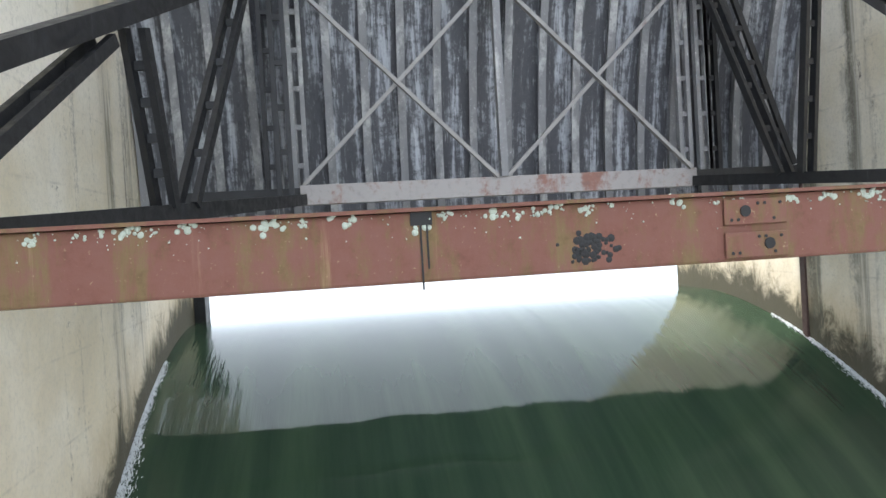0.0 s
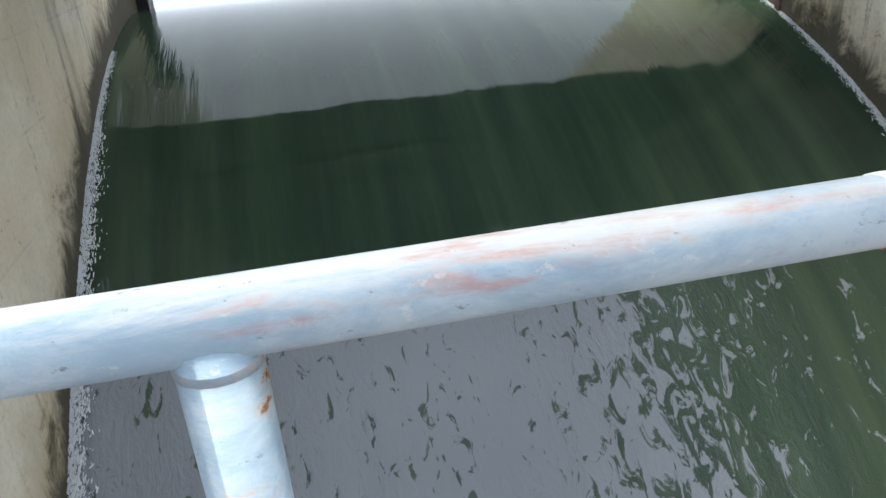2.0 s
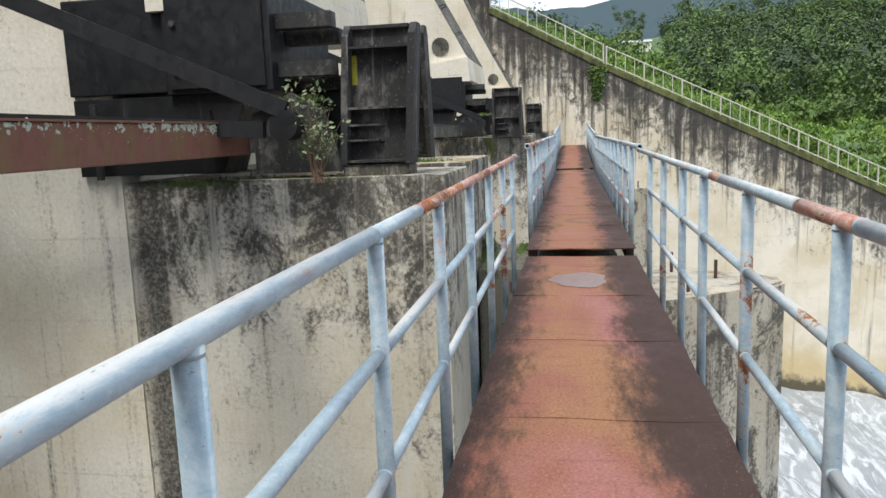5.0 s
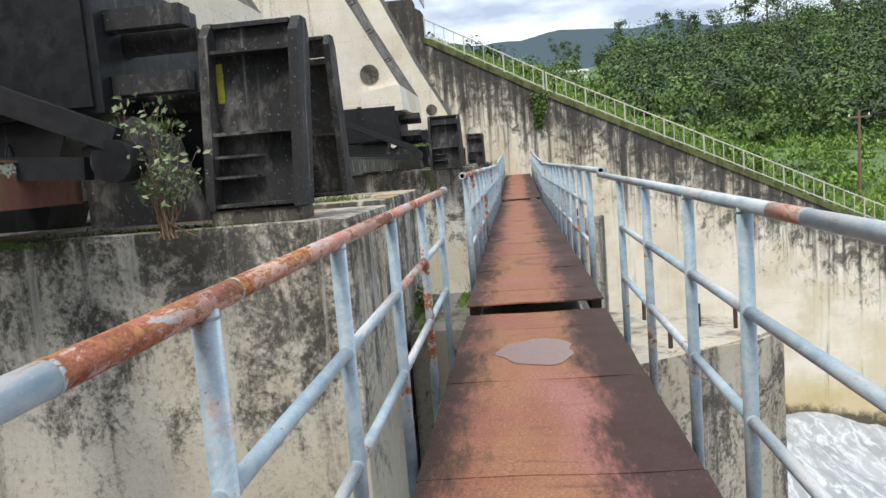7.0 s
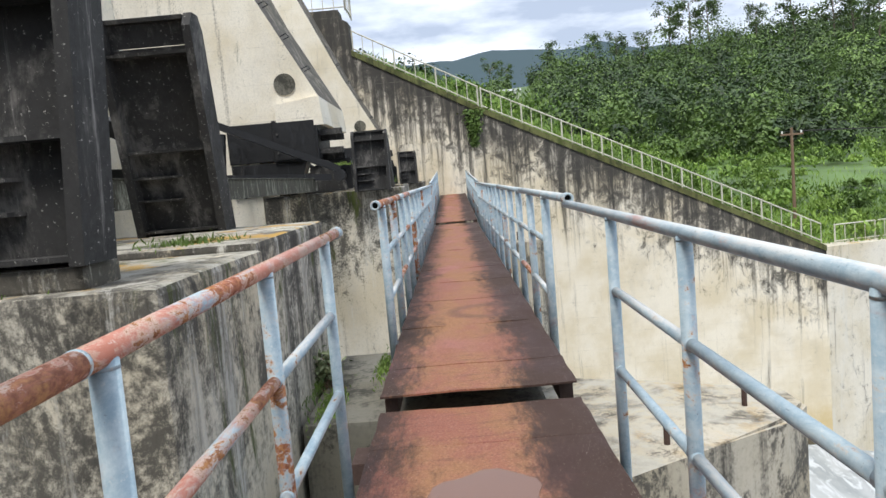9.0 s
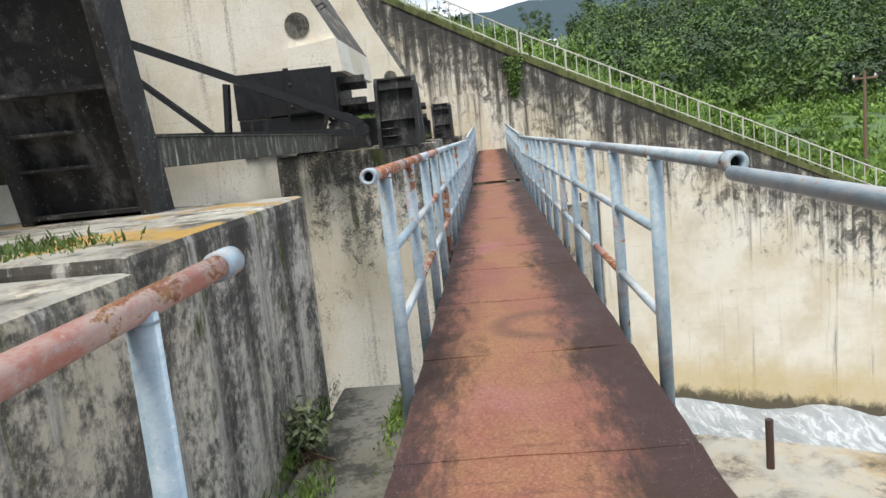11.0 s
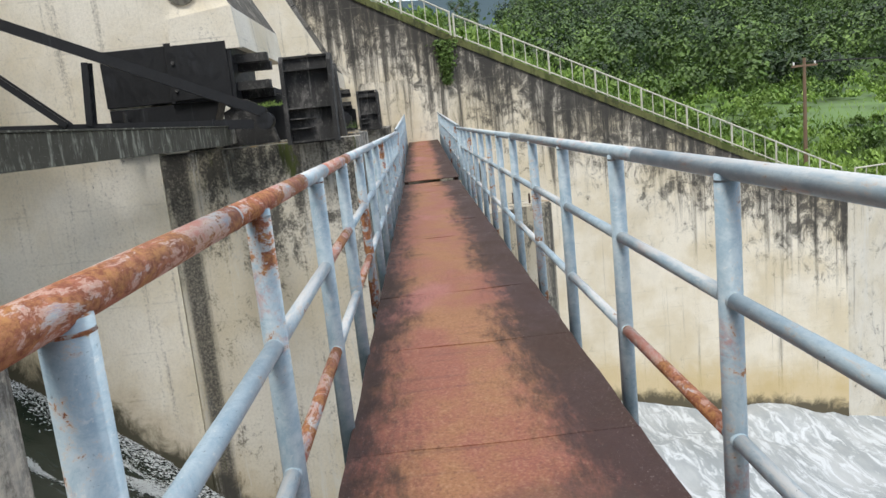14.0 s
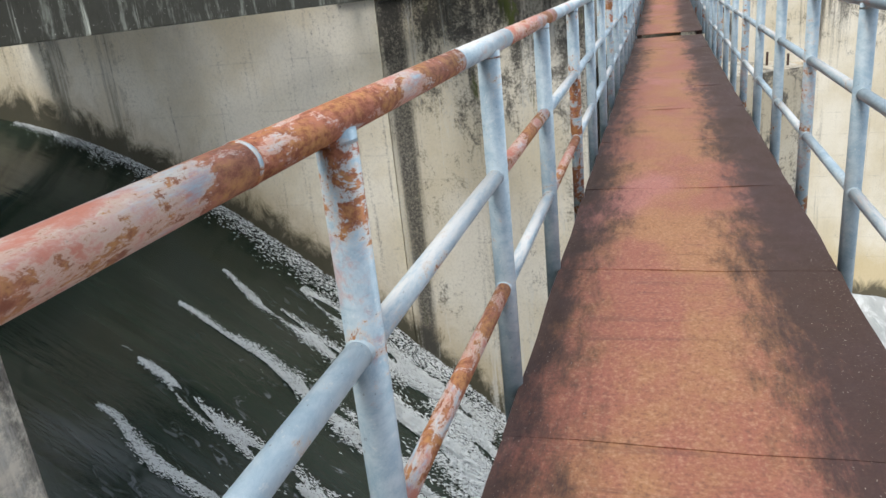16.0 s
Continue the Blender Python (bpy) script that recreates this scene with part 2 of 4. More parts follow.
def rail_paint(name, rust, pinkness=0.5, pink_lo=0.52, crown_pale=0.0):
    """Chalky pale blue paint, worn along the pipe to pink primer and rust; the rust has a ragged, blistered edge of pale paint."""
    m, t, b = mat(name, (0.36, 0.46, 0.52), 0.55)
    n1 = noise_node(t, 2.6, 6, 0.62, (0.7, 1, 1))
    n2 = noise_node(t, 13, 10, 0.78, (0.55, 1, 1), warp=0.4)
    n3 = noise_node(t, 70, 8, 0.75, (0.6, 1, 1))
    pink = noise_node(t, 1.9, 7, 0.7, (0.8, 1.6, 1.6))
    scuff = noise_node(t, 22, 9, 0.75, (0.22, 1.4, 1.4), warp=0.3)
    col = mix(t, band(t, n2, 0.35, 0.65), (0.27, 0.375, 0.45), (0.45, 0.535, 0.575))
    if crown_pale:                                        # whiter where the pipe faces up, broken by the scuff noise
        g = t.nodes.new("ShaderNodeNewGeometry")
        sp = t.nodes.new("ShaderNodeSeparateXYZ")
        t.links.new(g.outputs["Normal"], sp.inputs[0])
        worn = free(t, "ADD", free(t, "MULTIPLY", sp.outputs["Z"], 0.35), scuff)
        col = mix(t, math_node(t, "MULTIPLY", band(t, worn, 0.62, 0.86), crown_pale), col, (0.60, 0.60, 0.58))
    col = mix(t, math_node(t, "MULTIPLY", band(t, free(t, "ADD", free(t, "MULTIPLY", pink, 0.6), free(t, "MULTIPLY", scuff, 0.4)), pink_lo, pink_lo + 0.09), pinkness), col, mix(t, band(t, n2, 0.42, 0.58), (0.43, 0.16, 0.11), (0.50, 0.33, 0.28)))
    col = mix(t, math_node(t, "MULTIPLY", band(t, n3, 0.59, 0.64), 0.45), col, (0.64, 0.64, 0.60))
    col = mix(t, math_node(t, "MULTIPLY", band(t, n3, 0.33, 0.38, 1.0, 0.0), 0.75), col, (0.10, 0.09, 0.08))
    v = free(t, "ADD", free(t, "MULTIPLY", n1, 0.40), free(t, "ADD", free(t, "MULTIPLY", n2, 0.40), free(t, "MULTIPLY", scuff, 0.2)))
    lo = 0.66 - 0.2 * rust
    col = mix(t, math_node(t, "MULTIPLY", band(t, v, lo - 0.03, lo - 0.02), 0.45), col, (0.52, 0.42, 0.33))
    col = mix(t, band(t, v, lo - 0.008, lo + 0.006), col, mix(t, band(t, n3, 0.36, 0.62), (0.19, 0.062, 0.032), mix(t, band(t, n2, 0.45, 0.6), (0.36, 0.135, 0.085), (0.41, 0.20, 0.07))))
    t.links.new(col, b.inputs["Base Color"])
    t.links.new(band(t, v, lo - 0.02, lo + 0.02, 0.48, 0.88), b.inputs["Roughness"])
    bump(t, b, free(t, "ADD", free(t, "ADD", n2, n3), band(t, v, lo - 0.02, lo, 0.6, 0.0)), 0.4, 0.003)
    return m


M["rail"] = rail_paint("pale_blue_paint", 0.34, 0.35, 0.56)
M["rail_top"] = rail_paint("pale_crowned_blue_paint", 0.33, 0.7, 0.53, 0.85)
M["rail_pale_blue"] = rail_paint("white_crowned_blue_paint", 0.36, 0.5, 0.55, 1.0)
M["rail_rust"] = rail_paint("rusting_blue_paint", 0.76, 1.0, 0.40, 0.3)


def deck_mat():
    """Walked steel plate: red primer worn to ochre along the middle, black mildew along the edges."""
    m, t, b = mat("rusted_deck_plate", (0.2, 0.08, 0.05), 0.75)
    pos, _ = position(t)
    n1 = noise_node(t, 1.1, 8, 0.68, (0.8, 1.3, 1))
    n2 = noise_node(t, 10, 10, 0.8, (0.45, 1.5, 1))
    n3 = noise_node(t, 0.7, 4, 0.5, (0.9, 1.8, 1))
    n4 = noise_node(t, 70, 6, 0.75)
    col = mix(t, band(t, n1, 0.40, 0.58), (0.235, 0.080, 0.050), (0.27, 0.128, 0.060))
    col = mix(t, band(t, n3, 0.54, 0.66), col, (0.29, 0.115, 0.095))
    col = mix(t, math_node(t, "MULTIPLY", band(t, n4, 0.52, 0.64), 0.55), col, (0.40, 0.24, 0.15))
    col = mix(t, math_node(t, "MULTIPLY", band(t, n4, 0.36, 0.48, 1.0, 0.0), 0.6), col, (0.09, 0.04, 0.03))
    edge = free(t, "ABSOLUTE", free(t, "ADD", pos["Y"], 0.06))
    side = band(t, pos["Y"], -0.6, 0.0, 0.035, 0.0)                                   # the downstream half stays damp
    e = free(t, "ADD", free(t, "ADD", free(t, "MULTIPLY", edge, 0.58), side), free(t, "ADD", free(t, "MULTIPLY", n2, 0.46), free(t, "MULTIPLY", n1, 0.40)))
    col = mix(t, math_node(t, "MULTIPLY", band(t, e, 0.535, 0.71), 0.92), col, (0.024, 0.012, 0.010))
    lay = noise_node(t, 5.5, 9, 0.72, (2.2, 0.28, 1), warp=0.5)                       # grime lying in stripes across the plates
    col = mix(t, math_node(t, "MULTIPLY", band(t, lay, 0.54, 0.68), 0.45), col, (0.065, 0.028, 0.022))
    ring = free(t, "SQRT", free(t, "ADD", free(t, "POWER", free(t, "ABSOLUTE", free(t, "SUBTRACT", pos["X"], 10.24)), 2.0), free(t, "POWER", free(t, "ABSOLUTE", free(t, "SUBTRACT", pos["Y"], -0.27)), 2.0)))
    ring = free(t, "ADD", ring, free(t, "MULTIPLY", free(t, "SUBTRACT", n1, 0.5), 0.25))
    col = mix(t, math_node(t, "MULTIPLY", math_node(t, "MULTIPLY", band(t, ring, 0.16, 0.26), band(t, ring, 0.28, 0.42, 1.0, 0.0)), 0.45), col, (0.06, 0.035, 0.028))   # dried puddle
    chips = noise_node(t, 120, 4, 0.6)
    col = mix(t, math_node(t, "MULTIPLY", band(t, free(t, "ADD", chips, free(t, "MULTIPLY", edge, 0.16)), 0.755, 0.775), 0.8), col, (0.48, 0.44, 0.38))
    t.links.new(col, b.inputs["Base Color"])
    t.links.new(band(t, n1, 0.3, 0.7, 0.62, 0.9), b.inputs["Roughness"])
    bump(t, b, free(t, "ADD", n2, n4), 0.35, 0.004)
    return m


M["deck"] = deck_mat()


def water_mat(name, deep, light, rough=0.05, stretch=(1, 1, 1), bumpy=0.2, churn=None, foam=0.0, ior=1.4):
    """Water: streaked body colour, rippled gloss; churn: (y above which it is calm, y below which it is choppy and
    greyed).
    """
    m, t, b = mat(name, deep, rough)
    b.inputs["IOR"].default_value = ior
    pos, _ = position(t)
    n = noise_node(t, 1.0, 6, 0.6, stretch)
    n2 = noise_node(t, 2.6, 9, 0.72, stretch, warp=0.8)
    chop = noise_node(t, 5.0, 6, 0.62, (1.2, 0.55, 0.55), warp=1.2)
    col = mix(t, band(t, n, 0.32, 0.78), deep, light)
    h = n
    if churn:
        low = band(t, free(t, "ADD", pos["Y"], free(t, "MULTIPLY", free(t, "SUBTRACT", chop, 0.5), 1.6)), churn[1], churn[0], 1.0, 0.0)
        reach = band(t, pos["X"], churn[2], churn[2] + 3.5, 0.0, 0.25)                  # less grey towards the far wall
        fleck = math_node(t, "MULTIPLY", low, band(t, free(t, "SUBTRACT", chop, reach), 0.36, 0.42))
        col = mix(t, math_node(t, "MULTIPLY", fleck, 0.85), col, (0.19, 0.205, 0.225))      # grey of reflected sky and aerated water, both put into the colour
        fine = noise_node(t, 11.0, 5, 0.6, (1.3, 0.4, 0.4), warp=0.8)
        h = free(t, "ADD", n, free(t, "MULTIPLY", free(t, "ADD", free(t, "MULTIPLY", chop, 1.3), free(t, "MULTIPLY", fine, 0.55)), low))
    if foam:
        f = band(t, n2, 0.62 - 0.3 * foam, 0.74 - 0.3 * foam)
        col = mix(t, f, col, (0.52, 0.55, 0.57))
        t.links.new(band(t, n2, 0.4, 0.5, rough, 0.65), b.inputs["Roughness"])
    t.links.new(col, b.inputs["Base Color"])
    bump(t, b, h, bumpy, 0.06)
    return m


M["flow"] = water_mat("green_sliding_water", (0.017, 0.034, 0.021), (0.036, 0.062, 0.034), 0.05, (2.0, 0.13, 0.13), 0.3, (7.5, 6.8, 0.6), 0, 1.45)
M["flow_foamy"] = water_mat("dark_sliding_water", (0.010, 0.018, 0.013), (0.020, 0.032, 0.022), 0.05, (2.0, 0.13, 0.13), 0.3, (7.0, 4.5, 7.5), 0, 1.5)
M["lake"] = water_mat("still_reservoir_water", (0.07, 0.09, 0.09), (0.11, 0.13, 0.13), 0.08, (0.45, 1.6, 1), 0.8, None, 0, 1.33)
M["pool"] = water_mat("white_rushing_water", (0.24, 0.265, 0.275), (0.42, 0.44, 0.45), 0.5, (0.2, 0.7, 1), 0.25, None, 0.5)
M["foam"], ft, fb = mat("white_foam", (0.60, 0.63, 0.63), 0.8)


def leaf_mat(name, a, c):
    m, t, b = mat(name, a, 0.6)
    i = t.nodes.new("ShaderNodeNewGeometry")
    n = noise_node(t, 0.35, 4, 0.6)
    col = mix(t, i.outputs["Random Per Island"], a, c)
    n5 = noise_node(t, 0.09, 3, 0.5)
    col = mix(t, band(t, n, 0.38, 0.64), col, tuple(v * 0.45 for v in a))
    col = mix(t, math_node(t, "MULTIPLY", band(t, n5, 0.45, 0.65), 0.6), col, tuple(v * 1.25 for v in c))
    t.links.new(col, b.inputs["Base Color"])
    return m


M["leaf"] = leaf_mat("leaves", (0.035, 0.075, 0.018), (0.08, 0.14, 0.03))
M["grass"] = leaf_mat("grass_green", (0.10, 0.19, 0.025), (0.18, 0.26, 0.05))
M["bark"], _, _ = mat("bark", (0.16, 0.13, 0.10), 0.9)

M["nose"] = concrete("pale_wet_concrete", (0.50, 0.46, 0.38), (0.06, 0.055, 0.045), 0.50, 0.49, 0.25, None, 0, 0, None, 0.3)
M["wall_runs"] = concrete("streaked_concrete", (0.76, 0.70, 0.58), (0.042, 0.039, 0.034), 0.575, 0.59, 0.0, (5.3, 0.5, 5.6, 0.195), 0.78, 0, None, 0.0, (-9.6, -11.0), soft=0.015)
M["moss"] = concrete("moss_covered_concrete", (0.13, 0.14, 0.05), (0.035, 0.04, 0.012), 0.5, 0.5, 0.9)
M["deck_dark"] = steel("dark_rust_steel", (0.06, 0.035, 0.028), (0.12, 0.05, 0.03), 0.5, 0.8)
M["rail_streak"] = rail_paint("rust_streaked_paint", 0.58, 0.6, 0.54)
M["puddle"], _, pb = mat("rusty_puddle_water", (0.17, 0.085, 0.055), 0.22)
M["lichen"], lt, lb = mat("grey_green_lichen", (0.42, 0.46, 0.38), 0.95)
# black of tar, wires and windows; also painted shade inside pipe ends and holes
M["tar"], _, _ = mat("black_tar_and_hole_shade", (0.015, 0.014, 0.013), 0.7)
# blue of the distant air painted into the forest colour
M["mountain"], _, _ = mat("haze_tinted_mountain_forest", (0.055, 0.085, 0.10), 1.0)
M["far_leaf"] = leaf_mat("woodland_leaves", (0.05, 0.10, 0.018), (0.10, 0.165, 0.03))
M["wood_dark"] = leaf_mat("dark_woodland_leaves", (0.02, 0.046, 0.012), (0.042, 0.08, 0.02))
M["wood_light"] = leaf_mat("light_woodland_leaves", (0.08, 0.15, 0.024), (0.14, 0.22, 0.045))
M["bright_leaf"] = leaf_mat("bright_scrub_leaves", (0.10, 0.20, 0.025), (0.20, 0.30, 0.05))
M["shrub_leaf"] = leaf_mat("shrub_leaves", (0.10, 0.16, 0.06), (0.28, 0.30, 0.17))
M["rail_pale"] = steel("pale_yellowed_steel", (0.52, 0.50, 0.42), (0.34, 0.30, 0.20), 0.45, 0.7)
M["white"], _, _ = mat("white_house_wall", (0.75, 0.74, 0.70), 0.8)
M["roof"], _, _ = mat("grey_tin_roof", (0.45, 0.46, 0.47), 0.6)
M["old_beam"] = steel("lichened_grey_steel", (0.060, 0.056, 0.040), (0.30, 0.30, 0.24), 0.62, 0.9, 1.0, 0.9, (3.5, 1, 0.8))
M["yoke"] = steel("weathered_black_steel", (0.024, 0.0235, 0.023), (0.155, 0.147, 0.136), 0.60, 0.8, 1.0, 0.3)
M["gate_rib"] = steel("grey_rib_steel", (0.20, 0.20, 0.205), (0.42, 0.42, 0.41), 0.66, 0.75)
M["brace"] = steel("grey_brace_steel", (0.27, 0.26, 0.25), (0.18, 0.12, 0.10), 0.4, 0.75)
M["yellow"] = steel("yellow_paint", (0.36, 0.34, 0.03), (0.10, 0.10, 0.03), 0.6, 0.8)
M["twig"], _, _ = mat("brown_twig", (0.17, 0.11, 0.07), 0.9)
M["grass_ground"] = leaf_mat("hillside_ground", (0.085, 0.15, 0.028), (0.085, 0.15, 0.028))

# ---- mesh helpers ----
def link(name, bm, material, parent=None, smooth=False):
    me = bpy.data.meshes.new(name)
    bmesh.ops.recalc_face_normals(bm, faces=bm.faces)
    bm.to_mesh(me)
    bm.free()
    if smooth:
        me.polygons.foreach_set("use_smooth", [True] * len(me.polygons))
    me.materials.append(material)
    ob = new(name, me)
    if parent:
        ob.parent = parent
    return ob


def part(name, bm, material, parent, label="", smooth=False):
    ob = link(name, bm, material, parent, smooth)
    return tagged(ob, label)


def add_box(bm, lo, hi, m=None, bevel=0.0):
    c = [(a + b) / 2 for a, b in zip(lo, hi)]
    s = [abs(b - a) for a, b in zip(lo, hi)]
    r = bmesh.ops.create_cube(bm, size=1, matrix=(m or Matrix()) @ Matrix.Translation(c) @ Matrix.Diagonal((*s, 1)))
    if bevel:
        es = list({e for v in r["verts"] for e in v.link_edges})
        bmesh.ops.bevel(bm, geom=es, offset=bevel, segments=2, affect="EDGES", profile=0.6)
    return bm


def box(lo, hi, m=None, bevel=0.0):
    return add_box(bmesh.new(), lo, hi, m, bevel)


def add_bar(bm, a, b, w, h, up=(0, 0, 1)):
    """A rectangular bar from a to b, w wide and h high."""
    a, b = Vector(a), Vector(b)
    z = (b - a).normalized()
    x = Vector(up).cross(z)
    x = x.normalized() if x.length > 1e-4 else Vector((1, 0, 0))
    y = z.cross(x)
    m = Matrix((x, y, z)).transposed().to_4x4()
    m.translation = (a + b) / 2
    bmesh.ops.create_cube(bm, size=1, matrix=m @ Matrix.Diagonal((w, h, (b - a).length, 1)))
    return bm


def add_tube(bm, a, b, r, seg=14, inner=0.0, r2=None):
    """A round bar from a to b, or a pipe where inner is given."""
    a, b = Vector(a), Vector(b)
    q = (b - a).to_track_quat("Z", "Y").to_matrix().to_4x4()
    q.translation = (a + b) / 2
    d = (b - a).length
    if not inner:
        bmesh.ops.create_cone(bm, cap_ends=True, segments=seg, radius1=r, radius2=r if r2 is None else r2, depth=d, matrix=q)
        return bm
    loops = [[bm.verts.new(q @ Vector((rr * math.cos(6.28319 * k / seg), rr * math.sin(6.28319 * k / seg), z))) for k in range(seg)] for rr, z in ((r, -d / 2), (r, d / 2), (inner, d / 2), (inner, -d / 2))]
    for m in range(4):
        p, s = loops[m], loops[(m + 1) % 4]
        for k in range(seg):
            bm.faces.new((p[k], p[(k + 1) % seg], s[(k + 1) % seg], s[k]))
    return bm


def prism(outline, axis, lo, hi):
    """A solid from an outline in the plane across the axis. axis 'x': outline in (y, z); 'y': (x, z); 'z': (x, y)."""
    bm = bmesh.new()
    put = {"x": lambda p, s: (s, p[0], p[1]), "y": lambda p, s: (p[0], s, p[1]), "z": lambda p, s: (p[0], p[1], s)}[axis]
    a = [bm.verts.new(put(p, lo)) for p in outline]
    b = [bm.verts.new(put(p, hi)) for p in outline]
    bm.faces.new(a)
    bm.faces.new(b[::-1])
    for i in range(len(a)):
        j = (i + 1) % len(a)
        bm.faces.new((a[i], b[i], b[j], a[j]))
    return bm


def empty(name, at=(0, 0, 0)):
    ob = new(name)
    ob.location = at
    return ob

# ---- plan ----
PIERS = ((-7.1, 3.5, 0.0), (6.3, 3.75, 0.0), (20.3, 3.75, 0.22), (34.3, 3.7, 0.26))   # bay-side face, width, rise of its top
TRAIN_X = 38.0                     # face of the training wall
CREST_Y = 14.0


def ogee(y):
    """Height of the water sliding over the crest."""
    d = max(0.0, CREST_Y - y)
    return -0.05 - 0.068 * d ** 1.857


def wall_top(y):
    """Top of the training wall."""
    ys = (-90, -17.3, -1.7, 3.95, 4.0, 4.35, 4.4, 9)
    zs = (-3.6, -3.4, 4.35, 7.4, 8.7, 8.9, 9.3, 9.3)
    return float(np.interp(y, ys, zs))


# ---- piers ----
def roughen(bm, cuts, amp, seed, keep_z=None):
    """Breaks up long straight edges a little."""
    bmesh.ops.subdivide_edges(bm, edges=bm.edges[:], cuts=cuts, use_grid_fill=True)
    for v in bm.verts:
        v.co += noise.noise_vector(v.co * 1.7 + Vector((seed, 0, 0))) * amp
    return bm


def pier(i, x0, width, up):
    x1 = x0 + width
    prof = [(4.2, -13), (15, -13), (15, 17), (9.3, 17), (4.0, 5.45 + up), (2.72, 3.1 + up), (2.66, 2.5 + up), (4.2, 2.5 + up)]
    tagged(link("wall_pier_%d" % i, prism(prof, "x", x0, x1), M["wall"]), "tall cream concrete gate pier streaked with black mildew", "pier", kind="structure")
    xm = x0 + 1.55
    for k, (a, b, top) in enumerate(((x0, xm, 0.93 + up), (xm + 0.004, x1, 0.975 + up))):
        bm = roughen(box((a, 1.06 + 0.03 * k, -13), (b, 4.196, top), bevel=0.035), 3, 0.008, i + k)
        tagged(link("wall_pier_%d_block_%d" % (i, k + 1), bm, M["pier"]), "dark weathered concrete block with lichen and moss on top", "pier block", kind="structure")
    bm = roughen(box((x0 + 2.0, -0.6, -13), (x1 + 0.2, 1.05, -0.3), bevel=0.03), 3, 0.008, i)
    tagged(link("wall_pier_%d_ledge" % i, bm, M["shelf"]), "low mossy concrete ledge beneath the walkway", "pier ledge", kind="structure")
    out = [(x0 + 1.15, -0.62), (x0 + 1.3, -0.95), (x0 + 1.62, -1.5), (x0 + 2.02, -2.15), (x0 + 2.32, -2.42), (x0 + 2.62, -2.42), (x0 + 2.8, -2.2), (x0 + 3.1, -1.6), (x0 + 3.38, -0.95), (x0 + 3.48, -0.62)]
    bm = prism(out, "z", -13, -0.52)
    bmesh.ops.bevel(bm, geom=[e for e in bm.edges if all(v.co.z > -1 for v in e.verts)], offset=0.03, segments=2, affect="EDGES")
    for k, (dx, dy) in enumerate(((1.75, -1.28), (2.35, -2.0), (2.5, -1.7), (2.9, -1.25))):
        st = add_tube(bmesh.new(), (x0 + dx, dy, -0.53), (x0 + dx, dy, -0.36 + 0.03 * k), 0.02, 8)
        tagged(link("bolt_stub", st, M["deck_dark"]), "rusty anchor bolt stub standing in the pier nose", "bolt", "nose bolts")
    tagged(link("wall_pier_%d_nose" % i, bm, M["nose"]), "flat-topped concrete pier nose stained with water", "pier nose", kind="structure")
    # anchor block proud of the pier, with a round dark disc above
    bm = prism([(2.64, 2.46 + up), (3.7, 2.46 + up), (3.7, 2.98 + up), (2.7, 3.1 + up)], "x", x0 - 0.14, x0 - 0.002)
    tagged(link("trim_anchor_%d" % i, bm, M["wall"]), "stained concrete anchor block on the pier face", "anchor block", kind="structure")
    bm = add_tube(bmesh.new(), (x0 - 0.03, 3.45, 3.42 + up), (x0 - 0.001, 3.45, 3.42 + up), 0.24, 24)
    tagged(link("trim_dark_disc_%d" % i, bm, M["shelf"]), "round dark disc on the pier face", "plug", kind="structure")
    # steel rungs up the sloping face
    for k in range(7):
        f = 0.12 + k * 0.14
        y, z = 2.72 + 2.9 * f + 0.0, 3.1 + up + 5.35 * f
        bm = bmesh.new()
        a = Vector((x0 + 0.12, y, z))
        for p, q in (((0, 0, 0), (0, -0.14, 0.06)), ((0.36, 0, 0), (0.36, -0.14, 0.06)), ((0, -0.14, 0.06), (0.36, -0.14, 0.06))):
            add_tube(bm, a + Vector(p), a + Vector(q), 0.012, 6)
        tagged(link("climbing_rung", bm, M["black"]), "rusty steel climbing rung set in the sloping pier face", "rung", "pier rungs")


for i, (x0, width, up) in enumerate(PIERS):
    pier(i + 1, x0, width, up)

# ---- training wall ----
ys = (60, 4.4, 4.35, 4.0, 3.95, -1.7, -17.3)
prof = [(60, -14)] + [(y, wall_top(y)) for y in ys] + [(-17.3, -14)]
tw = link("wall_training", prism(prof, "x", TRAIN_X, TRAIN_X + 1.1), M["wall_runs"])
tagged(tw, "tall cream concrete training wall with black mildew runs and a sloping top", "training wall", kind="structure")
bm = prism([(-17.3, -14), (-17.3, -3.45), (-90, -3.7), (-90, -14)], "x", TRAIN_X + 0.1, TRAIN_X + 1.3)
bmesh.ops.rotate(bm, verts=bm.verts, cent=(TRAIN_X + 0.1, -17.3, 0), matrix=Matrix.Rotation(radians(14), 3, "Z"))
tagged(link("wall_training_2", bm, M["pier"]), "lower dark stained concrete wall downstream", "wall", kind="structure")
bm = prism([(2.2, -14), (2.2, 2.95), (-1.0, 2.95), (-1.0, -14)], "x", TRAIN_X - 0.12, TRAIN_X - 0.003)
tagged(link("trim_wall_step", bm, M["wall_runs"]), "pale concrete thickening of the training wall", "wall step", kind="structure")
# mossy coping along the slope
for k, (a, b) in enumerate((((3.95, 7.4), (-1.7, 4.35)), ((-1.7, 4.35), (-17.3, -3.4)))):
    bm = prism([(a[0], a[1] - 0.22), (a[0], a[1] + 0.05), (b[0], b[1] + 0.05), (b[0], b[1] - 0.22)], "x", TRAIN_X - 0.06, TRAIN_X + 0.5)
    tagged(link("trim_coping_%d" % (k + 1), bm, M["moss"]), "mossy concrete coping on the sloping wall top", "coping", kind="structure")

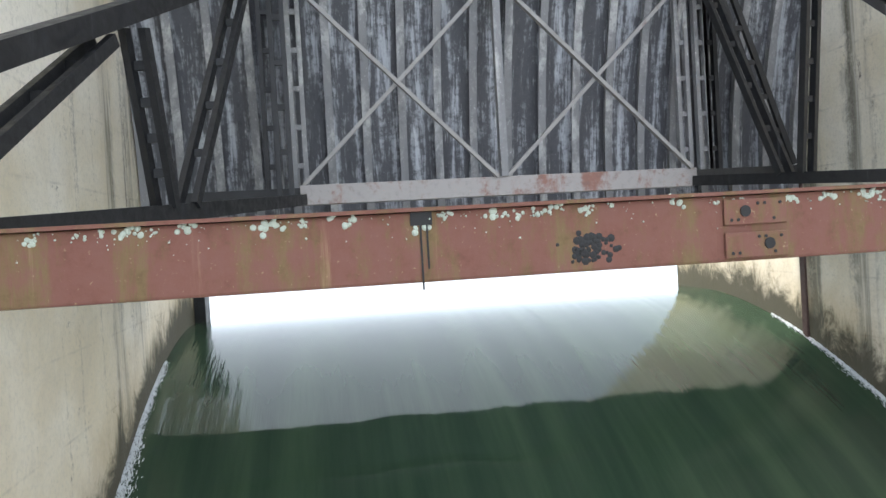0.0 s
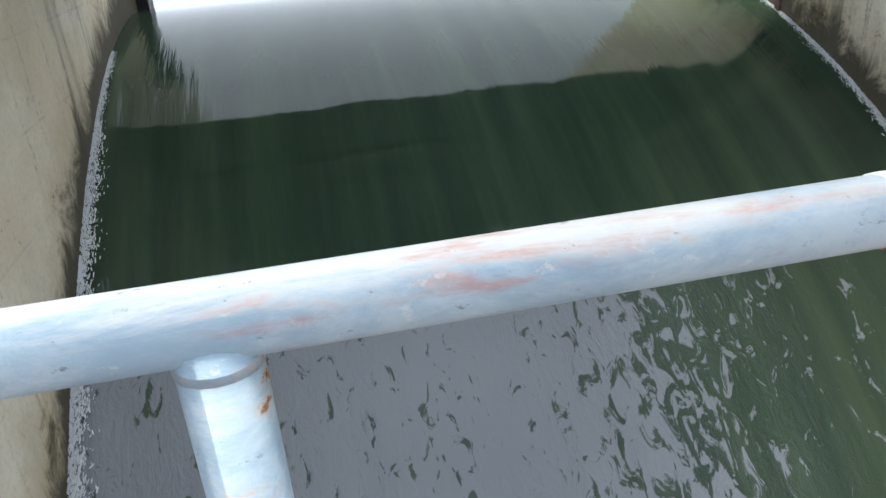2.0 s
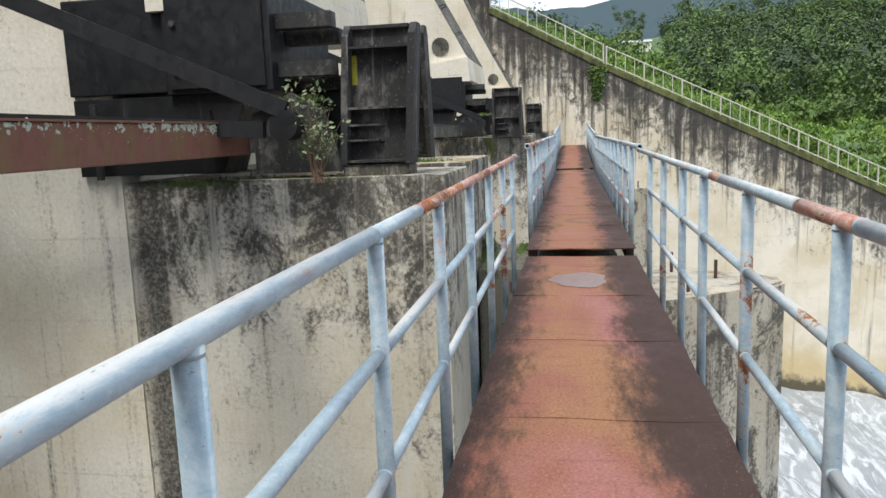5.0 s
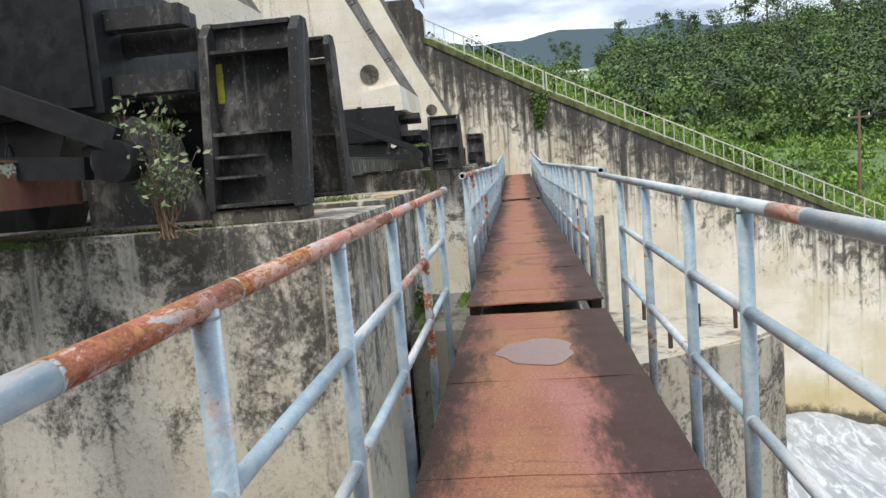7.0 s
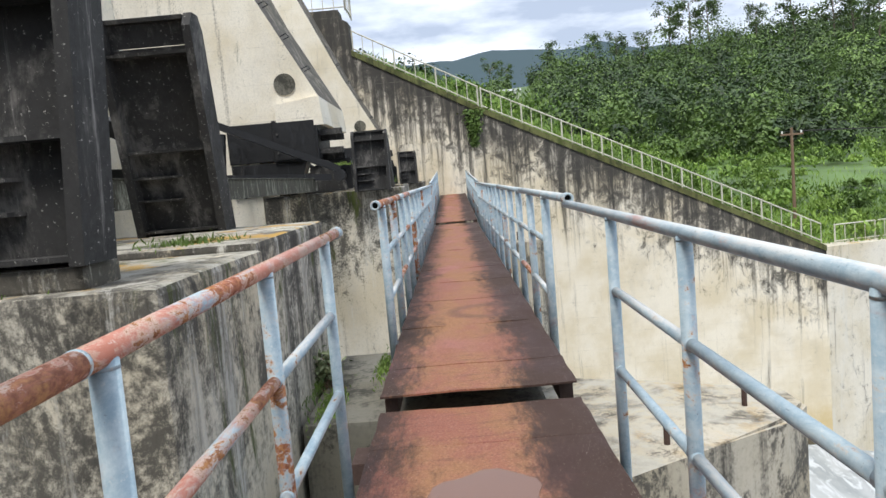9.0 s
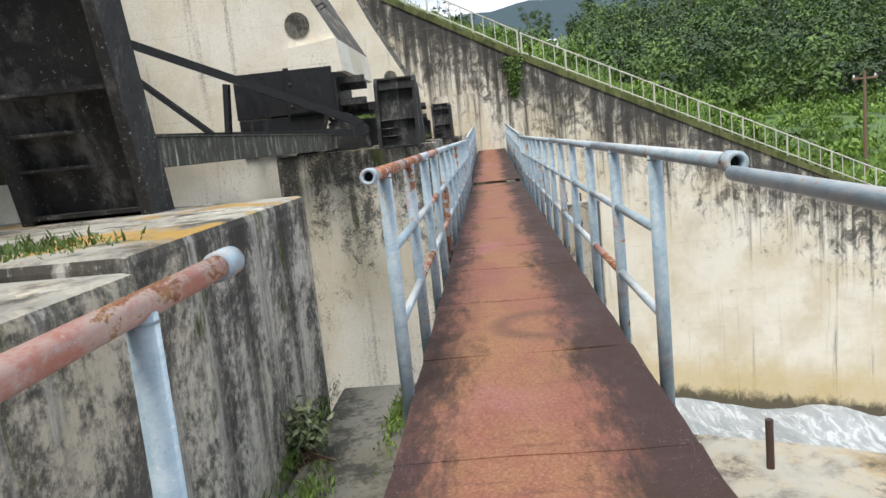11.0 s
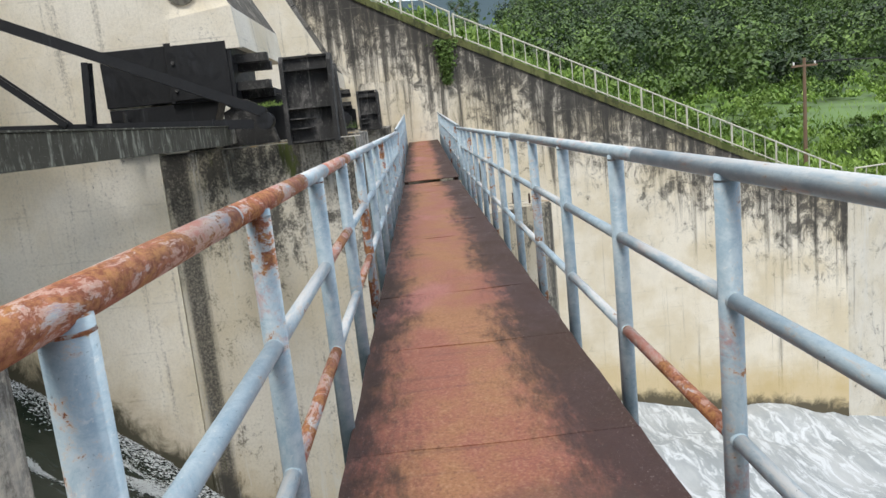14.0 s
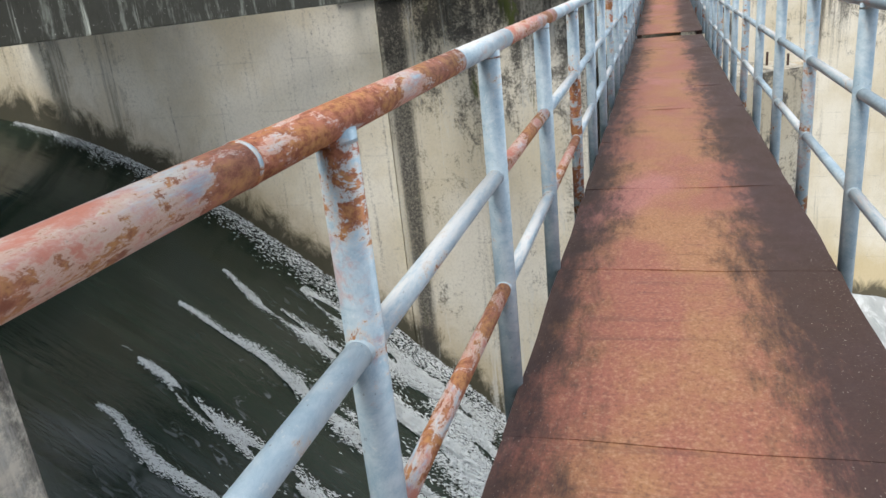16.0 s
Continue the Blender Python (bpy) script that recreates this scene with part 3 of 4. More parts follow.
# closing wall behind the start of the walkway
tagged(link("wall_left_abutment", box((-21.5, -40, -14), (-20.3, 40, 9)), M["wall_runs"]), "tall cream concrete abutment wall", "abutment", kind="structure")

# ---- water ----
def sheet(name, xs, ys, zf, material, label):
    bm = bmesh.new()
    rows = [[bm.verts.new((x, y, zf(x, y))) for x in xs] for y in ys]
    for a, b in zip(rows, rows[1:]):
        for k in range(len(xs) - 1):
            bm.faces.new((a[k], a[k + 1], b[k + 1], b[k]))
    return tagged(link(name, bm, material, smooth=True), label, "water", kind="structure")


def slide_z(x, y):
    d = max(0.0, CREST_Y - y)
    z = ogee(y)
    for x0, width, _ in PIERS:                       # water heaps up a little along the walls
        for face in (x0, x0 + width):
            z += 0.12 * math.exp(-abs(x - face) / 0.35) * min(1, d / 5)
    r = min(1.0, d / 11) ** 2
    z += 0.10 * r * noise.noise(Vector((x * 0.9, y * 0.55, 0))) + 0.05 * r * noise.noise(Vector((x * 3.1, y * 1.3, 4)))
    return z


for k, (a, b) in enumerate(((-3.66, 6.36), (9.98, 20.36), (23.98, 34.36))):
    n = 70
    sheet("water_slide_%d" % (k + 1), [a + (b - a) * j / n for j in range(n + 1)], [15.2 - 0.14 * j for j in range(112)], slide_z,
          M["flow_foamy"] if k else M["flow"], "dark green water sliding down the spillway bay")
bm = bmesh.new()
bmesh.ops.create_grid(bm, x_segments=1, y_segments=1, size=1, matrix=Matrix.Translation((0, 415.1, -0.055)) @ Matrix.Diagonal((700, 400, 1, 1)))
tagged(link("water_reservoir", bm, M["lake"]), "flat grey reservoir water reflecting the sky", "water", kind="structure")
sheet("water_basin", [-20 + 0.8 * j for j in range(74)], [0.6 - 0.8 * j for j in range(90)],
      lambda x, y: -11.3 - 0.17 * max(0.0, -7 - y) + 0.5 * noise.noise(Vector((x * 0.35, y * 0.25, 1))) + 0.25 * noise.noise(Vector((x * 1.1, y * 0.9, 7))), M["pool"],
      "white churning water below the spillway")


def flecks(name, centres, sizes, label, seed):
    """Foam as thousands of small flecks lying on the water."""
    r = np.random.RandomState(seed)
    n = len(centres)
    p, s = np.array(centres), np.array(sizes)[:, None]
    nn = np.array((0, -0.4, 0.9)) + r.normal(size=(n, 3)) * 0.35
    u = np.cross(nn, np.array((1.0, 0, 0)) + r.normal(size=(n, 3)) * 0.25)
    u /= np.linalg.norm(u, axis=1)[:, None]
    v = np.cross(nn, u)
    v /= np.linalg.norm(v, axis=1)[:, None]
    six = [p + s * (u * 3.0 * math.cos(a) + v * 0.75 * math.sin(a)) for a in (0, 1.05, 2.1, 3.14, 4.19, 5.24)]
    me = bpy.data.meshes.new(name)
    me.from_pydata(np.stack(six, axis=1).reshape(-1, 3).tolist(), [], np.arange(6 * n).reshape(n, 6).tolist())
    me.materials.append(M["foam"])
    return tagged(new(name, me), label, "foam", kind="stuff")


def foam_line(face, side, k, grow=1.0):
    rnd = random.Random(k)
    cs, sz = [], []
    for j in range(11000):
        y = 11.6 - 11.2 * rnd.random() ** 0.85
        g = 0.25 + 0.75 * (11.6 - y) / 8
        x = face + side * abs(rnd.gauss(0, 0.085 * g * grow)) * (0.6 + 0.8 * abs(noise.noise(Vector((y * 1.3, k, 0)))))
        cs.append((x, y, slide_z(x, y) + 0.008 + 0.03 * g * rnd.random()))
        sz.append(rnd.uniform(0.003, 0.010) * (0.7 + 0.7 * g))
    flecks("foam_line", cs, sz, "line of white foam along the concrete pier", k)


for k, (face, side, grow) in enumerate(((-3.6, 1, 1.8), (6.3, -1, 1.5), (20.3, -1, 5.0), (10.05, 1, 2.0))):
    foam_line(face, side, k, grow)


def foam_streak(x, y0, y1, width, n, k):
    """A fanning tongue of broken white water on the slide."""
    rnd = random.Random(100 + k)
    cs, sz = [], []
    for j in range(int(n * 2.4)):
        f = rnd.random() ** 0.8
        y = y0 + (y1 - y0) * f
        wob = noise.noise(Vector((y * 1.7, k * 3.1, 0))) * 0.18
        xx = x + rnd.gauss(0, 1) * width * (0.10 + 0.9 * f) * 0.45 + wob - 0.25 * f
        if noise.noise(Vector((xx * 5, y * 1.4, k))) < -0.12:
            continue
        cs.append((xx, y, slide_z(xx, y) + 0.012 + 0.14 * f * rnd.random() ** 2))
        sz.append(rnd.uniform(0.003, 0.010) * (0.7 + 0.9 * f))
    flecks("foam_streak", cs, sz, "tongue of white broken water on the dark slide", k)


for k, (x, y0, y1, wd, n) in enumerate(((18.75, 6.8, 2.6, 0.45, 6500), (17.65, 6.8, 2.2, 0.5, 7500), (16.2, 6.75, 2.2, 0.45, 6500), (15.2, 6.4, 2.0, 0.45, 5500), (19.6, 5.9, 1.2, 1.1, 15000),
                                        (18.6, 4.6, 0.8, 1.2, 11000), (13.6, 6.0, 2.0, 0.4, 3500))):
    foam_streak(x, y0, y1, wd, n, k)
tagged(link("trim_slot_1", box((-3.598, 14.2, -0.4), (-3.4, 14.7, 4.0)), M["black"]), "black steel stoplog guide at the pier end", "stoplog guide", kind="structure")
tagged(link("trim_slot_2", box((6.262, 10.62, -0.75), (6.298, 10.74, 2.2)), M["deck_dark"]), "rusty steel side guide set in the pier wall", "side guide", kind="structure")

# ---- walkway ----
def deck_section(name, x0, x1, y0, y1, z0, z1, seed, joints):
    """Steel plates laid on two channels; the plates are the pieces."""
    rnd = random.Random(seed)
    e = tagged(empty(name), "narrow steel walkway of rusted red plates", "walkway", kind="structure")
    slope = math.atan2(z1 - z0, x1 - x0)
    for y in (y0 + 0.05, y1 - 0.05):
        bm = add_bar(bmesh.new(), (x0 + 0.12, y, z0 - 0.085), (x1 - 0.12, y, z1 - 0.085), 0.08, 0.14)
        part("channel", bm, M["deck_dark"], e)
    xs = [x0] + [x for x in joints if x0 + 0.3 < x < x1 - 0.3] + [x1]
    for a, b in zip(xs, xs[1:]):
        bm = bmesh.new()
        nx, ny = 6, 5
        g = [[None] * (ny + 1) for _ in range(nx + 1)]
        ph = rnd.random() * 9
        for i in range(nx + 1):
            for j in range(ny + 1):
                u, v = i / nx, j / ny
                x, y = a + 0.001 + (b - a - 0.002) * u, y0 + (y1 - y0) * v
                zz = z0 + (z1 - z0) * (x - x0) / (x1 - x0)
                zz += 0.003 * math.sin(u * 3.1 + ph) * math.sin(v * 3.14) + 0.004 * math.sin(v * 9 + ph) * (abs(u - 0.5) * 2) ** 4
                g[i][j] = bm.verts.new((x, y + 0.004 * math.sin(9 * u + ph), zz))
        for i in range(nx):
            for j in range(ny):
                bm.faces.new((g[i][j], g[i + 1][j], g[i + 1][j + 1], g[i][j + 1]))
        r = bmesh.ops.extrude_face_region(bm, geom=bm.faces[:])
        bmesh.ops.translate(bm, verts=[v for v in r["geom"] if isinstance(v, bmesh.types.BMVert)], vec=(0, 0, -0.012))
        part("plate", bm, M["deck"], e)
    return e


J1 = [-7.3 + 1.305 * k for k in range(13)]
J2 = [8.35 + 1.305 * k for k in range(30)]
deck_section("floor_walkway_1", -20.2, 7.64, -0.70, 0.44, -0.03, -0.045, 1, [-18 + 1.305 * k for k in range(8)] + J1)
deck_section("floor_walkway_2", 7.74, 23.55, -0.70, 0.445, 0.02, 0.01, 2, J2)
deck_section("floor_walkway_3", 23.72, TRAIN_X - 0.13, -0.72, 0.44, 0.06, 0.5, 3, J2)
tagged(link("trim_bearer", box((7.55, -0.3, -0.42), (7.81, 0.62, -0.3)), M["deck_dark"]), "rusty steel bearer carrying the walkway ends at the joint", "bearer", kind="structure")


def railing(xs, x0, x1, ys, heights, rise=(0.0, 0.0), rusty=(), worn=(), end=False, foot=-0.28, split=None, radii=(0.0285, 0.0235, 0.033)):
    """Pipe railing: posts at xs, three rails from x0 to x1 along a line from ys[0] to ys[1], rising by rise.
    rusty: lengths of the top rail that have lost their paint; worn: (rail, bay) of the lower rails that have."""
    at = Vector((x0, ys[0], 0))
    e = tagged(empty("pipe_railing", at), "pale blue painted pipe railing with pink primer and rust patches", "railing", "walkway railings")
    top, mid, low = heights
    rt, rm, rp = radii

    def on(x, h):
        f = (x - x0) / (x1 - x0)
        return Vector((x, ys[0] + (ys[1] - ys[0]) * f, h + rise[0] + (rise[1] - rise[0]) * f)) - at

    cuts = [x0] + sorted(split or []) + [x1]
    for k, (a, b) in enumerate(zip(cuts, cuts[1:])):
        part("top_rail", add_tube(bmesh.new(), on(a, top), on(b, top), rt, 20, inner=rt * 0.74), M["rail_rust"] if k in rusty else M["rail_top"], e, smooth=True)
        if k:
            part("weld_ring", add_tube(bmesh.new(), on(a - 0.004, top), on(a + 0.004, top), rt + 0.0012, 20), M["rail_streak"], e, smooth=True)
    for i, h in enumerate((mid, low)):
        for k, (a, b) in enumerate(zip(xs, xs[1:])):
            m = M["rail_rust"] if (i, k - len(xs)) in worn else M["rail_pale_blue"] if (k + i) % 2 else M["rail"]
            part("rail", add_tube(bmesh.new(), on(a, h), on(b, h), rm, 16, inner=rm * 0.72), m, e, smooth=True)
    for k, x in enumerate(xs):
        p = part("post", add_tube(bmesh.new(), on(x, foot), on(x, top - rt * 0.45), rp, 18), M["rail_streak"] if k % 3 == 1 else M["rail"], e, smooth=True)
        part("weld_bead", add_tube(bmesh.new(), on(x, top - rt * 1.15), on(x, top - rt * 0.38), rp + 0.001, 18, r2=rp * 0.9), M["rail_streak"], p, smooth=True)
        for h in (mid, low):
            part("weld_bead", add_tube(bmesh.new(), on(x - (rp + 0.003 if k else 0), h), on(x + (rp + 0.003 if k < len(xs) - 1 else 0), h), rm + 0.002, 14), M["rail"], p, smooth=True)
    if end:
        sgn, x = (1, x0) if end == "start" else (-1, x1)
        c = part("coupling", add_tube(bmesh.new(), on(x - sgn * 0.03, top), on(x + sgn * 0.045, top), rt + 0.0065, 22, inner=rt * 0.72), M["rail_streak"], e, "chipped steel pipe coupling at the open end", smooth=True)
        # black disc inside the coupling stands for the shade in the pipe
        part("bore_shade", add_tube(bmesh.new(), on(x + sgn * 0.02, top), on(x + sgn * 0.03, top), rt * 0.73, 18), M["tar"], c, "black disc standing for the shaded inside of the pipe")
    return e


Z1, Z2, Z2R = (1.005, 0.672, 0.32), (1.100, 0.728, 0.368), (1.065, 0.712, 0.308)
THIN = (0.0228, 0.0195, 0.0242)
PL1 = [-19.2 + 1.0 * k for k in range(18)] + [-1.08, -0.2, 0.76, 1.77, 2.77, 3.72, 4.68, 5.7, 6.74]
PR1 = [-19.1 + 1.0 * k for k in range(20)] + [0.9, 1.88, 2.93, 3.95, 4.72, 5.74, 6.76]
railing(PL1, -20.2, 7.10, (0.40, 0.505), Z1, (-0.05, 0.025), rusty=(4, 5, 6), worn=((0, -3), (0, -8)), split=[-3.2, -0.68, 1.75, 2.35, 2.9, 4.6], end="finish", radii=THIN)
railing(PR1, -20.2, 8.0, (-0.67, -0.745), Z1, (-0.05, 0.03), rusty=(2, 4), worn=(), split=[-2.9, 1.75, 2.25, 3.45, 3.7], radii=THIN)
PL2 = [9.12, 10.17, 11.26, 12.28, 13.44] + [14.5 + 1.06 * k for k in range(9)]
PR2 = [9.12, 10.2, 11.31, 12.44, 13.55] + [14.65 + 1.1 * k for k in range(8)]
railing(PL2, 8.70, 23.45, (0.47, 0.47), Z2, rusty=(0, 1, 3), worn=((1, -13), (0, -12), (1, -11)), split=[9.9, 10.9, 11.5, 12.6, 15.0], end="start", foot=-0.25)
railing(PR2, 8.03, 23.45, (-0.76, -0.76), Z2R, worn=((1, -12),), split=[11.0, 14.6], end="start", foot=-0.25)
P3 = [23.9 + 1.15 * k for k in range(12)]
railing(P3, 23.75, 37.6, (0.5, 0.5), Z2, (0.04, 0.48), foot=-0.2)
railing(P3, 23.75, 37.6, (-0.8, -0.8), Z2R, (0.04, 0.48), foot=-0.2)


def blob_disc(name, c, rx, ry, material, label, category, seed, thick=0.003, axis="z"):
    """A flat irregular patch lying on a surface."""
    rnd = random.Random(seed)
    n = 28
    ph = [rnd.random() * 6.28 for _ in range(4)]
    pts = []
    for k in range(n):
        a = 6.283 * k / n
        r = 1 + 0.10 * math.sin(2 * a + ph[0]) + 0.08 * math.sin(3 * a + ph[1]) + 0.06 * math.sin(7 * a + ph[2])
        pts.append((math.cos(a) * rx * r, math.sin(a) * ry * r))
    bm = prism(pts, axis, 0, thick)
    bmesh.ops.translate(bm, verts=bm.verts, vec=c)
    return tagged(link(name, bm, material), label, category)


blob_disc("puddle", (6.36, -0.1, -0.040), 0.30, 0.27, M["puddle"], "shallow rusty rain puddle on the walkway plate", "puddle", 3)

# ---- cross beams ----
def cross_beam(x0, x1, material, up, label, plates):
    e = tagged(empty("cross_beam", (x0, 2.905, 0)), label, "beam")
    n = x1 - x0
    part("web", box((0, 0, 1.157 + up), (n, 0.3, 1.432 + up), bevel=0.012), material, e)
    part("top_flange", box((0, -0.02, 1.434 + up), (n, 0.32, 1.449 + up)), material, e)
    part("end_bracket", box((n + 0.004, 0.02, 1.17 + up), (n + 0.42, 0.34, 1.42 + up), bevel=0.02), M["pier"], e, "grey lichened steel end bracket")
    bm = bmesh.new()
    prev = None
    for k in range(9):
        a = math.pi * k / 8
        p = (n - 0.55 + 0.04 * math.cos(a), 0.1, 1.445 + up + 0.11 * math.sin(a))
        if prev:
            add_tube(bm, prev, p, 0.008, 6)
        prev = p
    part("lifting_eye", bm, M["black"], e)
    if plates:
        # holes are not cut: black discs on the plates stand for their shade
        for z0, hole in ((1.310, 0.33), (1.172, 0.7)):
            bm = box((4.15, -0.014, z0), (4.43, -0.002, z0 + 0.105), bevel=0.003)
            p = part("splice_plate", bm, material, e)
            part("port_shade", add_tube(bmesh.new(), (4.15 + 0.28 * hole, -0.019, z0 + 0.055), (4.15 + 0.28 * hole, -0.0145, z0 + 0.055), 0.024, 16), M["tar"], p)
            for bx, bz in ((0.03, 0.02), (0.06, 0.02), (0.15, 0.085), (0.18, 0.085), (0.22, 0.02), (0.25, 0.085)):
                part("bolt_hole_shade", add_tube(bmesh.new(), (4.15 + bx, -0.0175, z0 + bz), (4.15 + bx, -0.0145, z0 + bz), 0.007, 8), M["tar"], p)
    return e


cross_beam(-3.6, 6.4, M["beam"], 0.0, "red oxide steel box beam with lichen spots spanning the spillway bay", True)
cross_beam(10.05, 19.9, M["old_beam"], 0.05, "grey lichen-crusted steel box beam spanning the spillway bay", False)
cross_beam(24.1, 34.0, M["old_beam"], 0.15, "grey lichen-crusted steel box beam spanning the spillway bay", False)

# lichen rosettes along the beam's upper edge
rnd = random.Random(5)
bm = bmesh.new()
for k in range(620):
    big = rnd.random() < 0.28
    x = rnd.uniform(-3.2, 6.35) if rnd.random() < 0.72 else rnd.uniform(4.6, 6.35)
    z = 1.425 - abs(rnd.gauss(0, 0.02 if big else 0.045))
    r = rnd.uniform(0.012, 0.028) if big else rnd.uniform(0.003, 0.009)
    for j in range(5 if big else 1):
        c = (x + rnd.gauss(0, r * 0.7), 2.9035 - 0.002 * rnd.random(), z + rnd.gauss(0, r * 0.5))
        bmesh.ops.create_cone(bm, cap_ends=True, segments=9, radius1=r * rnd.uniform(0.3, 0.6), radius2=r * 0.25, depth=0.005, matrix=Matrix.Translation(c) @ Matrix.Rotation(radians(90), 4, "X"))
tagged(link("lichen", bm, M["lichen"]), "pale grey-green lichen rosettes on the red beam", "lichen", kind="stuff")
bm = bmesh.new()
for k in range(70):
    c = (1.32 - 2.2 + 0.0 + rnd.gauss(0, 0.045), 2.9038, min(1.4, max(1.2, 1.25 + rnd.gauss(0, 0.032))))
    bmesh.ops.create_cone(bm, cap_ends=True, segments=7, radius1=rnd.uniform(0.006, 0.02), radius2=0.004, depth=0.003, matrix=Matrix.Translation((c[0] + 0.85, c[1], c[2])) @ Matrix.Rotation(radians(90), 4, "X"))
tagged(link("tar_patch", bm, M["tar"]), "splattered black tar patch on the red beam", "tar patch", kind="stuff")
bm = bmesh.new()
for x, z0 in ((-0.715, 1.13), (-0.69, 1.21)):
    add_box(bm, (x, 2.899, z0), (x + 0.007, 2.9035, 1.43))
add_box(bm, (-0.75, 2.8995, 1.38), (-0.665, 2.9037, 1.432))
tagged(link("tar_drip", bm, M["tar"]), "black tar drips running down the red beam", "tar drip")

# ---- trunnion yokes ----
def yoke(x, y0, y1, z0, z1, lean, label, tilt=0.0):
    """A stiffened steel yoke: back web, two side flanges, cap, shelves and gussets. The open side faces -x."""
    e = tagged(empty("trunnion_yoke", (x, y0, z0)), label, "trunnion yoke", "trunnion yokes")
    wdt, h, dep = y1 - y0, z1 - z0, 0.26
    sh = Matrix.Identity(4)
    sh[1][2], sh[0][2] = lean / h, tilt / h
    P = lambda name, bm, mt=M["black"]: (bmesh.ops.transform(bm, matrix=sh, verts=bm.verts), part(name, bm, mt, e))
    P("web", box((0.13, 0.05, 0), (0.16, wdt - 0.05, h - 0.21)), M["yoke"])
    for y, nm in ((0, "flange"), (wdt - 0.075, "flange")):
        P(nm, prism([(0.0, 0), (dep + 0.02, 0), (dep + 0.02, h - 0.1), (dep - 0.04, h), (0.09, h), (0.0, h - 0.1)], "y", y, y + 0.062), M["yoke"])
    P("cap", box((0.09, 0.08, h - 0.035), (dep, wdt - 0.08, h - 0.005)), M["yoke"])
    P("head_plate", box((0.13, 0.08, h - 0.2), (0.155, wdt - 0.08, h - 0.04)), M["yoke"])
    for f in (0.83, 0.40, 0.015):
        P("shelf", box((0.015, 0.066, h * f), (0.128, wdt - 0.066, h * f + 0.022)), M["yoke"])
    for f in (0.28, 0.17):
        bm = bmesh.new()
        P("gusset", prism([(0.03, wdt - 0.066), (0.128, wdt - 0.066), (0.128, wdt * 0.42), (0.06, wdt * 0.48)], "z", h * f, h * f + 0.018), M["yoke"])
    return e


LAB_Y = "black steel trunnion yoke with shelves, weathered grey at the edges"
ya = yoke(6.38, 1.37, 2.05, 1.03, 2.27, -0.08, LAB_Y)
part("paint_mark", box((0.124, 0.5, 0.72), (0.128, 0.55, 0.98)), M["yellow"], ya, "smear of yellow paint")
tagged(link("grout_plinth", box((6.42, 1.40, 0.92), (6.75, 2.03, 1.028), bevel=0.02), M["pier"]), "mossy grout plinth under the steel yoke", "plinth")
yoke(9.52, 1.78, 2.52, 0.975, 2.62, -0.05, LAB_Y, -0.5)
yoke(19.8, 1.26, 2.06, 1.115, 2.44, -0.02, LAB_Y)
yoke(21.5, 1.30, 2.06, 1.11, 2.42, 0.06, LAB_Y)
yoke(33.8, 1.28, 2.0, 1.155, 2.49, 0.0, LAB_Y)
yoke(35.2, 1.3, 2.0, 1.15, 2.48, 0.0, LAB_Y)
yoke(-5.2, 1.30, 2.02, 0.955, 2.22, 0.0, LAB_Y)


# ---- anchor boxes, tie beams and trunnions on the piers ----
def anchor_box(x0, up, y0, width):
    e = tagged(empty("anchor_box", (x0, y0, 1.72 + up)), "big black steel anchor box bolted beneath the pier block", "anchor box", "anchor boxes")
    part("body", box((-0.12, 0, 0), (width, 1.02, 0.93), bevel=0.012), M["black"], e)
    part("rear_body", box((-0.06, 1.024, 0.03), (width, 2.05, 0.90), bevel=0.012), M["black"], e)
    part("face_plate", box((-0.145, 0.06, 0.05), (-0.122, 0.97, 0.88)), M["black"], e)
    for y, z in ((0.9, 0.2), (0.9, 0.62)):
        part("bolt", add_tube(bmesh.new(), (-0.17, y, z), (-0.146, y, z), 0.03, 10), M["yoke"], e)
    part("lower_plate", prism([(0.55, -0.72), (2.02, -0.72), (2.02, -0.004), (0.3, -0.004)], "x", -0.06, 0.4), M["black"], e)
    part("drain_pipe", add_tube(bmesh.new(), (-0.16, 1.75, -0.75), (-0.16, 1.75, -0.05), 0.035, 10), M["yoke"], e)
    part("back_plate", box((0.35, -0.62, -0.72), (0.4, -0.004, 0.0)), M["black"], e)
    part("cheek_plate", prism([(-0.55, -0.74), (0.28, -0.74), (0.28, -0.2), (-0.1, -0.02), (-0.4, -0.2)], "x", 0.02, 0.08), M["yoke"], e)
    for k, (z, dx) in enumerate(((0.54, 0.0), (0.42, 0.22), (0.12, 0.0), (0.0, 0.25))):
        bm = box((0.0 + dx, -0.52, z), (0.16 + dx, -0.004, z + 0.13))
        part("tie_beam", bm, M["yoke"], e)
    return e


anchor_box(6.3, 0.0, 2.55, 1.5)
anchor_box(20.3, 0.2, 2.8, 1.5)
anchor_box(34.3, 0.22, 2.75, 1.5)
b = anchor_box(-3.6, 0.0, 2.55, 1.5)
b.scale = (-1, 1, 1)


# ---- radial gates ----
def lattice(e, name, a, b, spread, w, h, n, material):
    """Two parallel bars from a to b with battens between them."""
    a, b = Vector(a), Vector(b)
    bars = []
    for o in (-spread, spread):
        bars.append(part(name, add_bar(bmesh.new(), a + Vector((o, 0, 0)), b + Vector((o, 0, 0)), w, h), material, e))
    for k in range(1, n):
        c = a.lerp(b, k / n)
        part("batten", box(c - Vector((spread - w * 0.5, 0.02, 0.035)), c + Vector((spread - w * 0.5, 0.02, 0.035))), material, bars[0])


